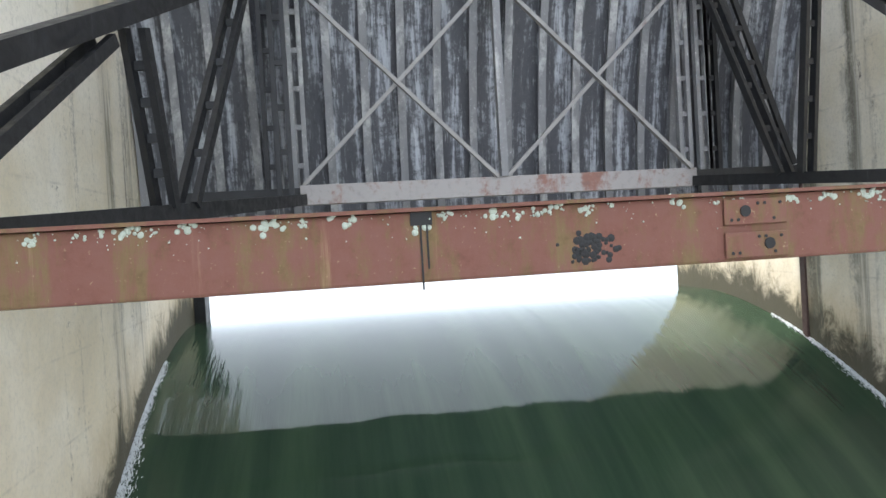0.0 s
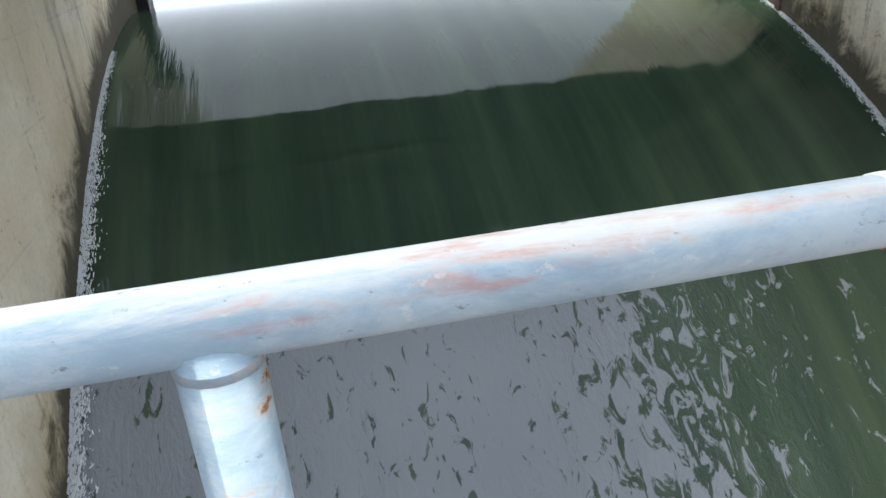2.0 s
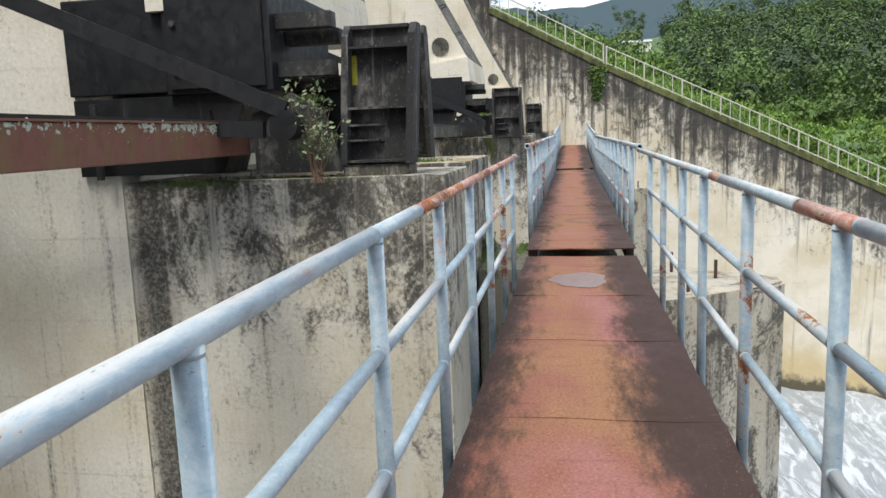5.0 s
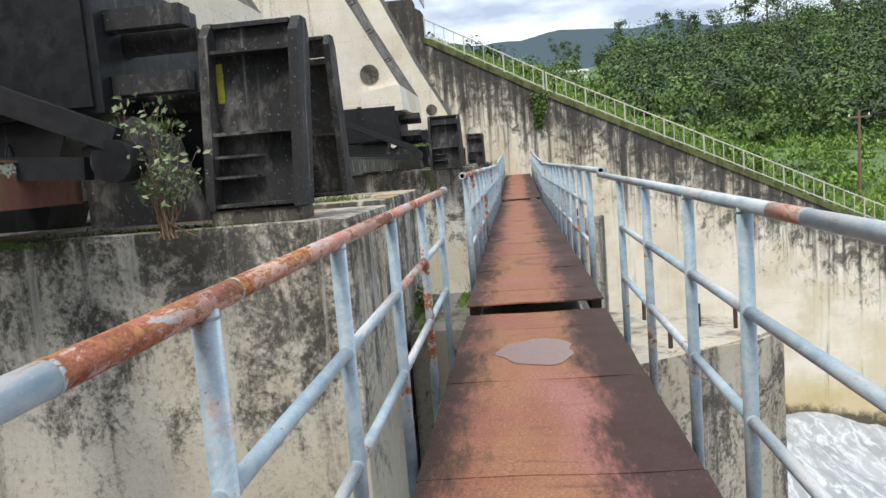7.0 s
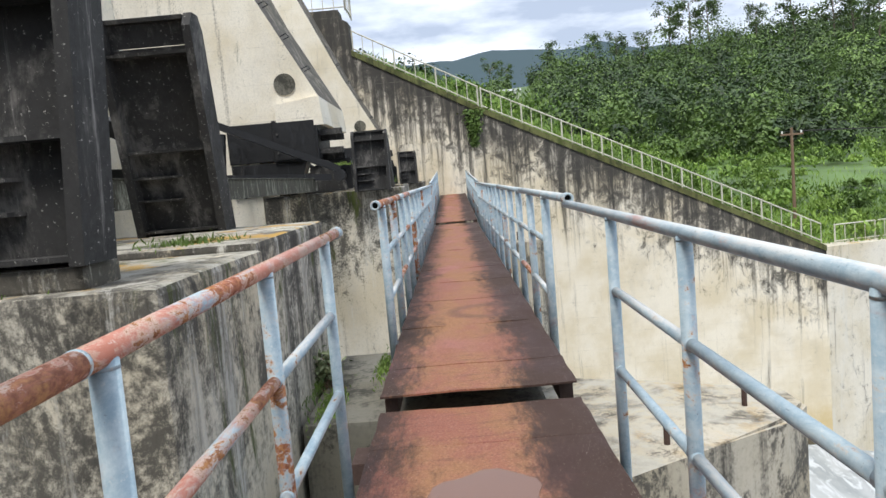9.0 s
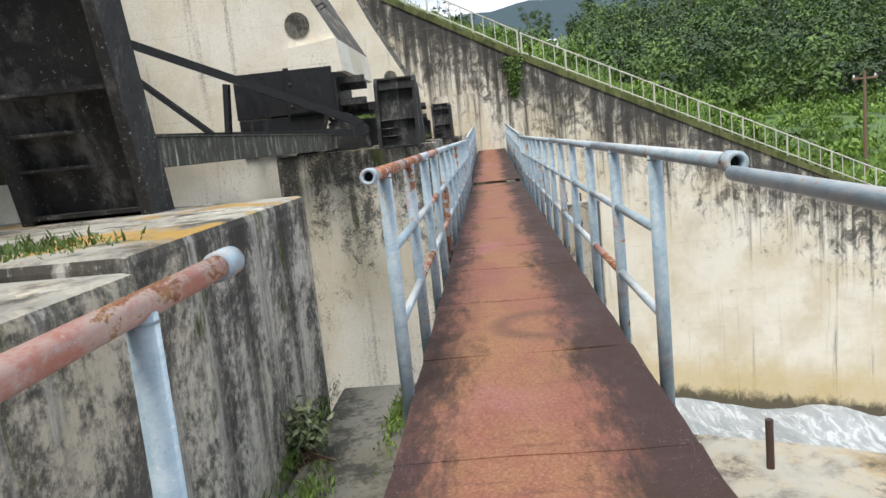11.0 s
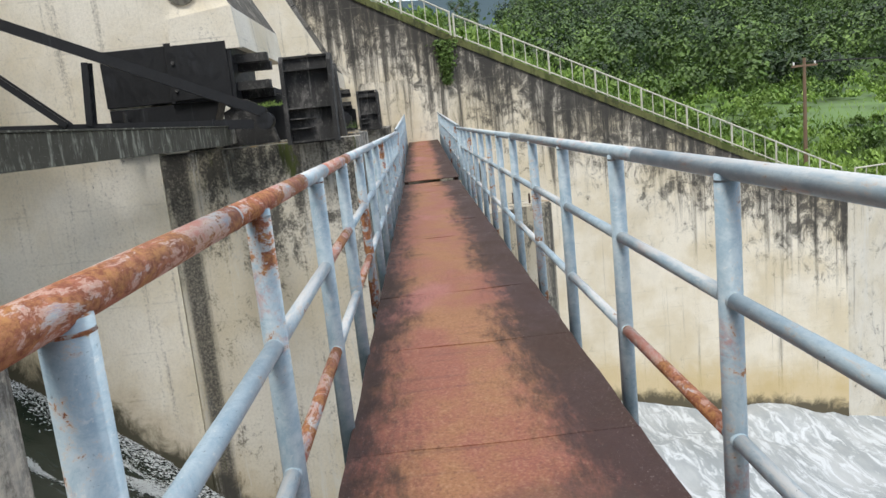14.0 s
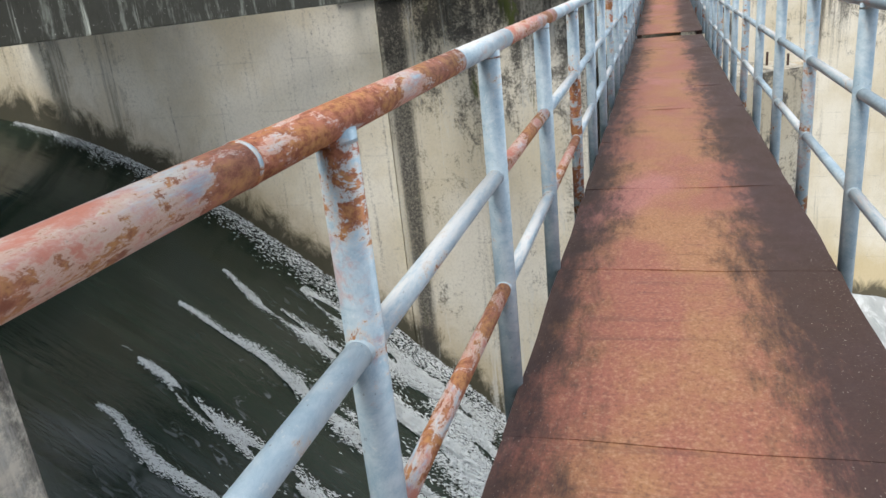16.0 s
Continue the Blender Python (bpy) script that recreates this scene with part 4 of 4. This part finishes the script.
def radial_gate(xl, xr, up, label):
    """Curved skin plate with upright ribs, a truss girder, and a pair of braced arms back to the trunnions."""
    e = tagged(empty("radial_gate", (0, 0, 0)), label, "sluice gate", "radial gates")
    cy, cz, R = 2.65, 1.5 + up, 8.2
    a0, a1, n = -4.0, 52.0, 24
    arc = [(cy + R * math.cos(radians(a0 + (a1 - a0) * k / n)), cz + R * math.sin(radians(a0 + (a1 - a0) * k / n))) for k in range(n + 1)]
    bm = bmesh.new()
    ringv = [[bm.verts.new((x, y + d, z)) for y, z in arc] for d in (0.0, 0.04) for x in (xl + 0.03, xr - 0.03)]
    for a, b2 in ((0, 1), (2, 3), (0, 2), (1, 3)):
        for k in range(n):
            bm.faces.new((ringv[a][k], ringv[a][k + 1], ringv[b2][k + 1], ringv[b2][k]))
    part("skin_plate", bm, M["gate"], e)
    count = int((xr - xl) / 0.5)
    for j in range(count + 1):
        x = xl + 0.08 + (xr - xl - 0.16) * j / count
        bm = bmesh.new()
        for dd, ww in ((0.0, 0.012), (0.16, 0.055)):
            vs = []
            for y, z in arc:
                ny, nz = (y - cy) / R, (z - cz) / R
                for s in (-ww, ww):
                    for t in (0.0, -0.16 if dd == 0 else -0.018):
                        vs.append(bm.verts.new((x + s, y + ny * (t - dd), z + nz * (t - dd))))
            for k in range(len(arc) - 1):
                q, w2 = vs[4 * k:4 * k + 4], vs[4 * k + 4:4 * k + 8]
                for c, d in ((0, 1), (1, 3), (3, 2), (2, 0)):
                    bm.faces.new((q[c], q[d], w2[d], w2[c]))
        part("rib", bm, M["gate_rib"], e)
    gy = 10.0
    gl, gr, gm = xl + 2.2, xr - 2.15, (xl + xr) / 2
    zl, zu = 1.95 + up, 4.95 + up
    part("lower_girder", box((gl, gy - 0.12, zl - 0.13), (gr, gy + 0.12, zl + 0.13), bevel=0.01), M["chord"], e, "grey primed lower girder")
    part("upper_girder", box((gl, gy - 0.12, zu - 0.13), (gr, gy + 0.12, zu + 0.13), bevel=0.01), M["chord"], e)
    for s in (gl - 1.6, gr):
        part("girder_end", box((s + 0.004, gy - 0.1, zl - 0.12), (s + 1.6, gy + 0.1, zl + 0.1)), M["black"], e)
    for x in (gm,):
        part("post", box((x - 0.05, gy - 0.16, zl + 0.13), (x + 0.05, gy - 0.02, zu - 0.13)), M["gate_rib"], e)
    for x in (gl + 0.02, gl - 0.35, gr, gr + 0.3, gr + 0.45):
        lattice(e, "post", (x, gy + 0.19, zl - 0.1), (x, gy + 0.19, zu), 0.07, 0.06, 0.1, 6, M["black"] if x < gl + 0.01 or x > gr + 0.35 else M["gate_rib"])
    for a, b2 in ((gl, gm), (gm, gr)):
        zt = zl + 2.25
        for p, q, oy in (((a + 0.05, zl + 0.13), (b2 - 0.1, zt + 0.5), -0.02), ((b2 - 0.1, zl + 0.13), (a + 0.05, zt + 0.5), -0.1)):
            part("brace", add_bar(bmesh.new(), (p[0], gy - 0.05 + oy, p[1]), (q[0], gy - 0.05 + oy, q[1]), 0.085, 0.05), M["brace"], e)
    for s0, s1 in (((gr + 1.3, zl + 0.1), (gr + 0.3, zu)),):
        lattice(e, "strut", (s0[0], gy - 0.3, s0[1]), (s1[0], gy - 0.3, s1[1]), 0.09, 0.06, 0.08, 6, M["black"])
    # arms
    LEFT = ((0.16, 0.40), (0.50, 0.457), (0.55, 0.76), (0.92, 0.92))
    RIGHT = ((0.32, 0.31), (0.36, 0.645), (0.76, 0.735), (0.80, 0.97))
    for tx, ex, nodes in ((xl + 0.38, gl, LEFT), (xr - 0.38, gr, RIGHT)):
        T = Vector((tx, 2.35, 1.40 + up))
        lo, hi = Vector((ex, gy - 0.13, zl)), Vector((ex, gy - 0.13, zu))
        part("upper_arm", add_bar(bmesh.new(), T + Vector((0, 0.0, 0.13)), hi + Vector((0, 0, 0.05)), 0.18, 0.15), M["black"], e)
        part("lower_arm", add_bar(bmesh.new(), T + Vector((0, 0.2, -0.03)), lo - Vector((0, 0, 0.06)), 0.18, 0.14), M["black"], e)
        part("hub", add_tube(bmesh.new(), T + Vector((-0.1, 0, 0)), T + Vector((0.1, 0, 0)), 0.13, 20), M["black"], e)
        L2 = lambda f: T.lerp(lo, f) + Vector((0, 0, 0.0))
        U2 = lambda f: T.lerp(hi, f)
        for f0, f1 in nodes:
            lattice(e, "arm_brace", L2(f0), U2(f1) + Vector((0, 0, -0.04)), 0.07, 0.055, 0.09, 5, M["black"])
    return e


radial_gate(-3.6, 6.3, 0.0, "raised grey steel radial gate with ribs, crossed braces and black arms")
radial_gate(10.05, 20.3, 0.12, "raised grey steel radial gate with ribs, crossed braces and black arms")
radial_gate(24.05, 34.3, 0.2, "raised grey steel radial gate with ribs, crossed braces and black arms")

# ---- moss, tufts and shrub on the piers ----
def quads(name, centres, sizes, material, label, category, seed, kind="stuff", droop=0.0, upright=0.0, parent=None, aspect=0.55, out=None):
    """Many small leaf blades round the given centres, as one mesh."""
    r = np.random.RandomState(seed)
    n = len(centres)
    c = np.array(centres, dtype=float)
    s = np.array(sizes, dtype=float)[:, None]
    u = r.normal(size=(n, 3))
    u[:, 2] += upright * np.sign(u[:, 2] + 1e-6) * 2 - droop
    u /= np.linalg.norm(u, axis=1)[:, None]
    if out is not None:                              # blades lie across the outward direction, as leaves face the light
        nn = out + r.normal(size=(n, 3)) * 0.45 + np.array((0, 0, 0.25))
        u = np.cross(nn, r.normal(size=(n, 3)))
        u /= np.linalg.norm(u, axis=1)[:, None] + 1e-9
        v = np.cross(nn, u)
    else:
        v = np.cross(u, r.normal(size=(n, 3)))
    v /= np.linalg.norm(v, axis=1)[:, None] + 1e-9
    w = np.cross(u, v)
    pts = np.stack([c - u * s, c + v * s * aspect + w * s * 0.15, c + u * s, c - v * s * aspect + w * s * 0.15], axis=1).reshape(-1, 3)
    me = bpy.data.meshes.new(name)
    me.from_pydata(pts.tolist(), [], np.arange(4 * n).reshape(n, 4).tolist())
    me.materials.append(material)
    ob = new(name, me)
    if parent:
        ob.parent = parent
    else:
        tagged(ob, label, category, kind=kind)
    return ob


rnd = random.Random(11)


def tuft(x, y, z, rx, ry, h, n, k):
    cs = [(x + rnd.gauss(0, rx / 2), y + rnd.gauss(0, ry / 2), z + abs(rnd.gauss(0, h / 2))) for _ in range(n)]
    quads("moss_tuft", cs, [rnd.uniform(0.012, 0.035) for _ in cs], M["grass"], "bright green moss and grass tuft on concrete", "moss", k, upright=0.6, aspect=0.22)


for k, (x, y, z, rx, ry, h, n) in enumerate(((6.15, 3.4, 0.9, 0.1, 0.3, 0.03, 300), (6.45, 2.9, 0.9, 0.12, 0.4, 0.04, 500), (6.42, 2.2, 0.9, 0.12, 0.5, 0.04, 500),
                                             (6.2, 2.62, 1.6, 0.15, 0.15, 0.05, 500), (6.45, 2.35, 1.62, 0.12, 0.15, 0.05, 300), (8.2, 1.6, 0.955, 0.25, 0.25, 0.05, 500),
                                             (9.3, 1.08, -0.28, 0.6, 0.05, 0.08, 700), (8.6, 0.9, -0.28, 0.4, 0.08, 0.05, 400), (9.6, 0.62, -0.28, 0.5, 0.06, 0.03, 300),
                                             (20.2, 2.3, 1.75, 0.15, 0.3, 0.06, 250), (33.9, 2.2, 1.3, 0.2, 0.3, 0.2, 250))):
    tuft(x, y, z, rx, ry, h, n, k)


def shrub(x, y, z, h, k, label):
    r2 = random.Random(k)
    e = tagged(empty("shrub", (x, y, z)), label, "shrub")
    bm = bmesh.new()
    cs, sz = [], []
    for j in range(22):
        a = r2.uniform(0, 6.28)
        reach = r2.uniform(0.05, 0.34) * h
        tip = Vector((math.cos(a) * reach * 0.5, math.sin(a) * reach + (0.12 if j % 3 == 0 else 0), h * r2.uniform(0.35, 1.0)))
        prev = Vector((r2.gauss(0, 0.03), r2.gauss(0, 0.05), 0))
        for s in range(1, 6):
            f = s / 5
            p = tip * f + Vector((r2.gauss(0, 0.012), r2.gauss(0, 0.012), 0.03 * math.sin(f * 3)))
            add_tube(bm, prev, p, 0.006 * (1.1 - f * 0.8), 5)
            if s >= 3:
                for _ in range(7):
                    cs.append(tuple(p + Vector((r2.gauss(0, 0.04), r2.gauss(0, 0.05), r2.gauss(0, 0.035)))))
                    sz.append(r2.uniform(0.014, 0.034))
            prev = p
    part("stem", bm, M["twig"], e, "bare brown twigs")
    quads("leaves", cs, sz, M["shrub_leaf"], "", "", k, parent=e, droop=0.3, aspect=0.5)
    return e


shrub(5.98, 2.12, 0.9, 0.85, 4, "scraggly green shrub with bare twigs growing on the pier")
shrub(9.15, 1.0, -0.3, 0.28, 6, "small leafy weed growing from the concrete ledge")

# ---- railings on the training wall ----
def stair_rail(a, b, step, name_label):
    a, b = Vector(a), Vector(b)
    e = tagged(empty("stair_railing", a), name_label, "railing", "wall-top railings")
    d = b - a
    for h in (0.95, 0.16):
        part("rail", add_tube(bmesh.new(), (0, 0, h), tuple(d + Vector((0, 0, h))), 0.032, 8), M["rail_pale"], e)
    n = int(d.length / step)
    for k in range(n + 1):
        p = d * (k / n)
        big = k % 4 == 0
        part("post" if big else "baluster", add_tube(bmesh.new(), p, p + Vector((0, 0, 1.0 if big else 0.95)), 0.04 if big else 0.02, 7), M["rail_pale"], e)
    return e


X = TRAIN_X + 0.25
LAB_R = "pale weathered metal railing along the sloping wall top"
stair_rail((X, 3.9, 7.4), (X, -1.65, 4.4), 0.5, LAB_R)
stair_rail((X, -1.8, 4.3), (X, -17.2, -3.3), 0.5, LAB_R)
stair_rail((X + 0.9, -18.3, -3.5), (X + 9, -45, -3.7), 0.6, "pale weathered metal railing on the lower wall")
stair_rail((X, 4.1, 9.3), (X, 6.6, 9.3), 0.5, "pale metal railing round the high platform")
stair_rail((X, 4.1, 9.3), (X + 2.2, 4.1, 9.3), 0.5, "pale metal railing round the high platform")

# ---- land beyond the wall ----
def land(x, y):
    d = x - (TRAIN_X + 1.1)
    edge = float(np.interp(y, (-60, -17.3, -1.7, 3.95, 12, 60), (-4.0, -3.6, 4.15, 7.0, 9.0, 9.5)))
    f = min(1.0, max(0.0, d) / 260) ** 1.3
    z = edge * (1 - f) + f * (31 + max(0.0, -y) * 0.085 - max(0.0, y) * 0.05)
    z += 2.0 * min(1.0, max(0.0, d) / 16) * (1 - f)
    z += 3.0 * min(1.0, max(0.0, d) / 50) * noise.noise(Vector((x * 0.02, y * 0.02, 3)))
    return z


xs = [TRAIN_X + 1.1 + 0.6 * k for k in range(12)] + [TRAIN_X + 9 + 5 * k for k in range(56)] + [330, 400, 600, 900]
yy = [60 - 2 * k for k in range(50)] + [-42 - 8 * k for k in range(40)] + [-420, -600]
bm = bmesh.new()
rows = [[bm.verts.new((x, y, land(x, y) if x < 325 else land(320, y) - (x - 320) * 0.12)) for y in yy] for x in xs]
for a, b in zip(rows, rows[1:]):
    for k in range(len(yy) - 1):
        bm.faces.new((a[k], a[k + 1], b[k + 1], b[k]))
tagged(link("ground", bm, M["grass_ground"], smooth=True), "green grassy hillside behind the wall", "hillside", kind="structure")

# grass and scrub by the wall top
r3 = np.random.RandomState(3)
cs = []
for k in range(26000):
    d = abs(r3.normal()) * 7
    y = r3.uniform(-60, 6)
    x = TRAIN_X + 1.2 + d
    cs.append((x, y, land(x, y) + abs(r3.normal()) * 0.22))
quads("grass", cs, np.random.RandomState(4).uniform(0.08, 0.26, len(cs)), M["bright_leaf"], "tall bright green grass on the bank", "grass", 5, upright=0.8, aspect=0.2)
cs = []
for k in range(340):
    y = r3.uniform(-80, 5) if k % 2 else r3.uniform(-45, -12)
    d = r3.uniform(1.0, 48)
    x = TRAIN_X + 1.1 + d
    h = r3.uniform(0.5, 1.7) * (1.5 if -8 < y < -1 else 1)
    for j in range(170):
        v = r3.normal(size=3) * np.array((0.55, 0.55, 0.4)) * h * 0.6
        cs.append((x + v[0], y + v[1], land(x, y) + abs(v[2]) + h * 0.3))
quads("scrub", cs, np.random.RandomState(6).uniform(0.08, 0.2, len(cs)), M["bright_leaf"], "bright green scrub bushes on the bank", "scrub", 7, upright=0.3)
cs = []
for k in range(900):
    z = r3.uniform(2.6, 4.3)
    cs.append((TRAIN_X - 0.06 - abs(r3.normal()) * 0.06, -1.35 + r3.normal() * 0.22 * (z - 2.0) / 2, z))
quads("creeper", cs, np.random.RandomState(8).uniform(0.04, 0.1, len(cs)), M["far_leaf"], "green creeper hanging down the wall joint", "creeper", 9)

# woodland on the hillside, one joined mass of leafy crowns
wood = {"far_leaf": ([], [], []), "wood_dark": ([], [], []), "wood_light": ([], [], [])}
r4 = np.random.RandomState(12)
for k in range(2100):
    f = r4.uniform(0, 1) ** 0.8
    d = 30 + 280 * f
    az = radians(r4.uniform(-46, 7))
    x = TRAIN_X + d * math.cos(az) ** 0.5
    y = math.tan(az) * (x - 6)
    if d < 46 and y > -16:
        continue
    if d > 120 and (5.0 < -math.degrees(az) < 6.9 or 2.0 < -math.degrees(az) < 3.2):
        continue
    g = land(x, y)
    h = r4.uniform(3.2, 9.5) * (0.75 + 0.5 * f) * (0.55 if d < 40 else 1.0)
    if r4.uniform() < 0.13 and d > 60:
        h *= 1.7
    if math.degrees(az) > -8:
        h *= 0.55
    wd = h * r4.uniform(0.30, 0.5)
    n = int(430 - 220 * f)
    v = r4.normal(size=(n, 3))
    v /= np.linalg.norm(v, axis=1)[:, None]
    v *= (0.72 + 0.28 * r4.uniform(size=(n, 1)))
    v *= 1 + 0.3 * np.sin(v[:, :1] * 5 + k) * np.cos(v[:, 1:2] * 4 + k) + 0.2 * np.sin(v[:, 2:3] * 7 + k)
    p = v * np.array((wd, wd, h * 0.45)) + np.array((x, y, g + h * 0.5))
    key = ("far_leaf", "wood_dark", "far_leaf", "wood_light", "wood_dark")[r4.randint(5)]
    for store, val in zip(wood[key], (p, v, r4.uniform(0.15, 0.36, n) * (0.75 + 0.9 * f))):
        store.append(val)
for k, (key, (cs, nrm, sz)) in enumerate(wood.items()):
    quads("woodland", np.concatenate(cs), np.concatenate(sz), M[key], "dense green woodland covering the far hillside", "woodland", 13 + k, out=np.concatenate(nrm), aspect=0.7)


def tree(x, y, h, k, spread=0.2):
    """A tall thin tree with forked limbs and an open, clumpy crown."""
    r2 = random.Random(k)
    z = land(x, y)
    e = tagged(empty("tree", (x, y, z)), "tall slender tree with an open leafy crown on the ridge", "tree", "ridge trees")
    bm = bmesh.new()
    top = Vector((r2.gauss(0, 0.05) * h, r2.gauss(0, 0.05) * h, h))
    prev = Vector((0, 0, -0.3))
    for s in range(1, 7):
        p = top * (s / 6) + Vector((r2.gauss(0, 0.012) * h, r2.gauss(0, 0.012) * h, 0))
        add_tube(bm, prev, p, 0.022 * h * (1.05 - s / 7), 7, r2=0.022 * h * (0.95 - s / 7))
        prev = p
    cs, sz = [], []
    for j in range(15):
        f = r2.uniform(0.42, 1.0)
        a = r2.uniform(0, 6.28)
        b0 = top * f
        tip = b0 + Vector((math.cos(a), math.sin(a), 0.55)) * h * spread * r2.uniform(0.4, 1.0)
        add_tube(bm, b0, tip, 0.006 * h, 5, r2=0.002 * h)
        for _ in range(95):
            cs.append(tuple(tip + Vector((r2.gauss(0, 1), r2.gauss(0, 1), r2.gauss(0, 0.7))) * h * 0.05))
            sz.append(r2.uniform(0.012, 0.026) * h)
    part("trunk", bm, M["bark"], e)
    quads("crown", cs, sz, M["far_leaf"], "", "", k, parent=e)
    return e


for k, (az, d, h, sp) in enumerate(((17.0, 265, 22, 0.22), (18.4, 260, 24, 0.26), (19.6, 262, 21, 0.24), (25.2, 240, 22, 0.16), (27.6, 235, 22, 0.3), (28.8, 232, 20, 0.28), (30.2, 230, 18, 0.3),
                                    (8.2, 290, 16, 0.2), (11.6, 285, 17, 0.18), (13.3, 280, 18, 0.2), (5.0, 290, 12, 0.3), (3.8, 285, 13, 0.34), (15.1, 272, 14, 0.2), (22.6, 250, 15, 0.22))):
    x = TRAIN_X + d * math.cos(radians(az))
    tree(x, -math.tan(radians(az)) * (x - 4), h, 40 + k, sp)

# houses, pole and wires
def house(x, y, wdt, dep, h, k):
    z = land(x, y) - 0.3
    e = tagged(empty("house", (x, y, z)), "small white house with a tin roof among hillside trees", "house", "hillside houses")
    part("wall", box((0, 0, 0), (dep, wdt, h)), M["white"], e)
    part("roof", prism([(-0.4, h + 0.004), (dep / 2, h + 1.0), (dep + 0.4, h + 0.004)], "y", -0.4, wdt + 0.4), M["roof"], e)
    for j in range(3):
        w2 = part("window", box((-0.03, wdt * (0.15 + 0.28 * j), h * 0.4), (-0.003, wdt * (0.15 + 0.28 * j) + wdt * 0.14, h * 0.75)), M["tar"], e)
        part("sill", box((-0.08, wdt * (0.15 + 0.28 * j), h * 0.36), (-0.031, wdt * (0.15 + 0.28 * j) + wdt * 0.14, h * 0.395)), M["white"], w2)
    return e


house(255, -26, 9, 6, 3.4, 1)
house(262, -11, 6, 5, 2.6, 2)
px, py = 43.0, -18.2
e = tagged(empty("utility_pole", (px, py, land(px, py))), "brown wooden utility pole with wires beside the bank", "utility pole")
part("pole", add_tube(bmesh.new(), (0, 0, -0.3), (0, 0, 5.3), 0.1, 10, r2=0.07), M["twig"], e)
part("crossarm", box((-0.05, -0.6, 4.9), (0.05, 0.6, 5.0)), M["twig"], e)
for y in (-0.5, 0.0, 0.5):
    part("insulator", add_tube(bmesh.new(), (0, y, 5.0), (0, y, 5.14), 0.04, 8), M["white"], e)
    bm = bmesh.new()
    prev = Vector((0, y, 5.12))
    for s in range(1, 13):
        f = s / 12
        p = Vector((6 * f, y - 60 * f, 5.12 + 5 * f - 4 * math.sin(f * math.pi) * 0.6))
        add_tube(bm, prev, p, 0.012, 5)
        prev = p
    part("wire", bm, M["tar"], e)

# far mountains, with the aerial haze tinted into their colour
bm = bmesh.new()
prev = None
for k in range(110):
    az = radians(38 - k * 1.0)
    R = 2600
    el = 9.3 - 0.09 * abs(math.degrees(az) + 4) + 0.9 * noise.noise(Vector((k * 0.11, 0, 2))) + 0.5 * noise.noise(Vector((k * 0.37, 5, 2)))
    lo = bm.verts.new((R * math.cos(az), R * math.sin(az), -60))
    hi = bm.verts.new((R * math.cos(az), R * math.sin(az), R * math.tan(radians(el))))
    bk = bm.verts.new((1.5 * R * math.cos(az), 1.5 * R * math.sin(az), R * math.tan(radians(el)) * 0.6))
    if prev:
        bm.faces.new((prev[0], lo, hi, prev[1]))
        bm.faces.new((prev[1], hi, bk, prev[2]))
    prev = (lo, hi, bk)
tagged(link("backdrop_mountains", bm, M["mountain"], smooth=True), "forested mountains on the skyline, tinted blue for haze", "mountains", kind="structure")
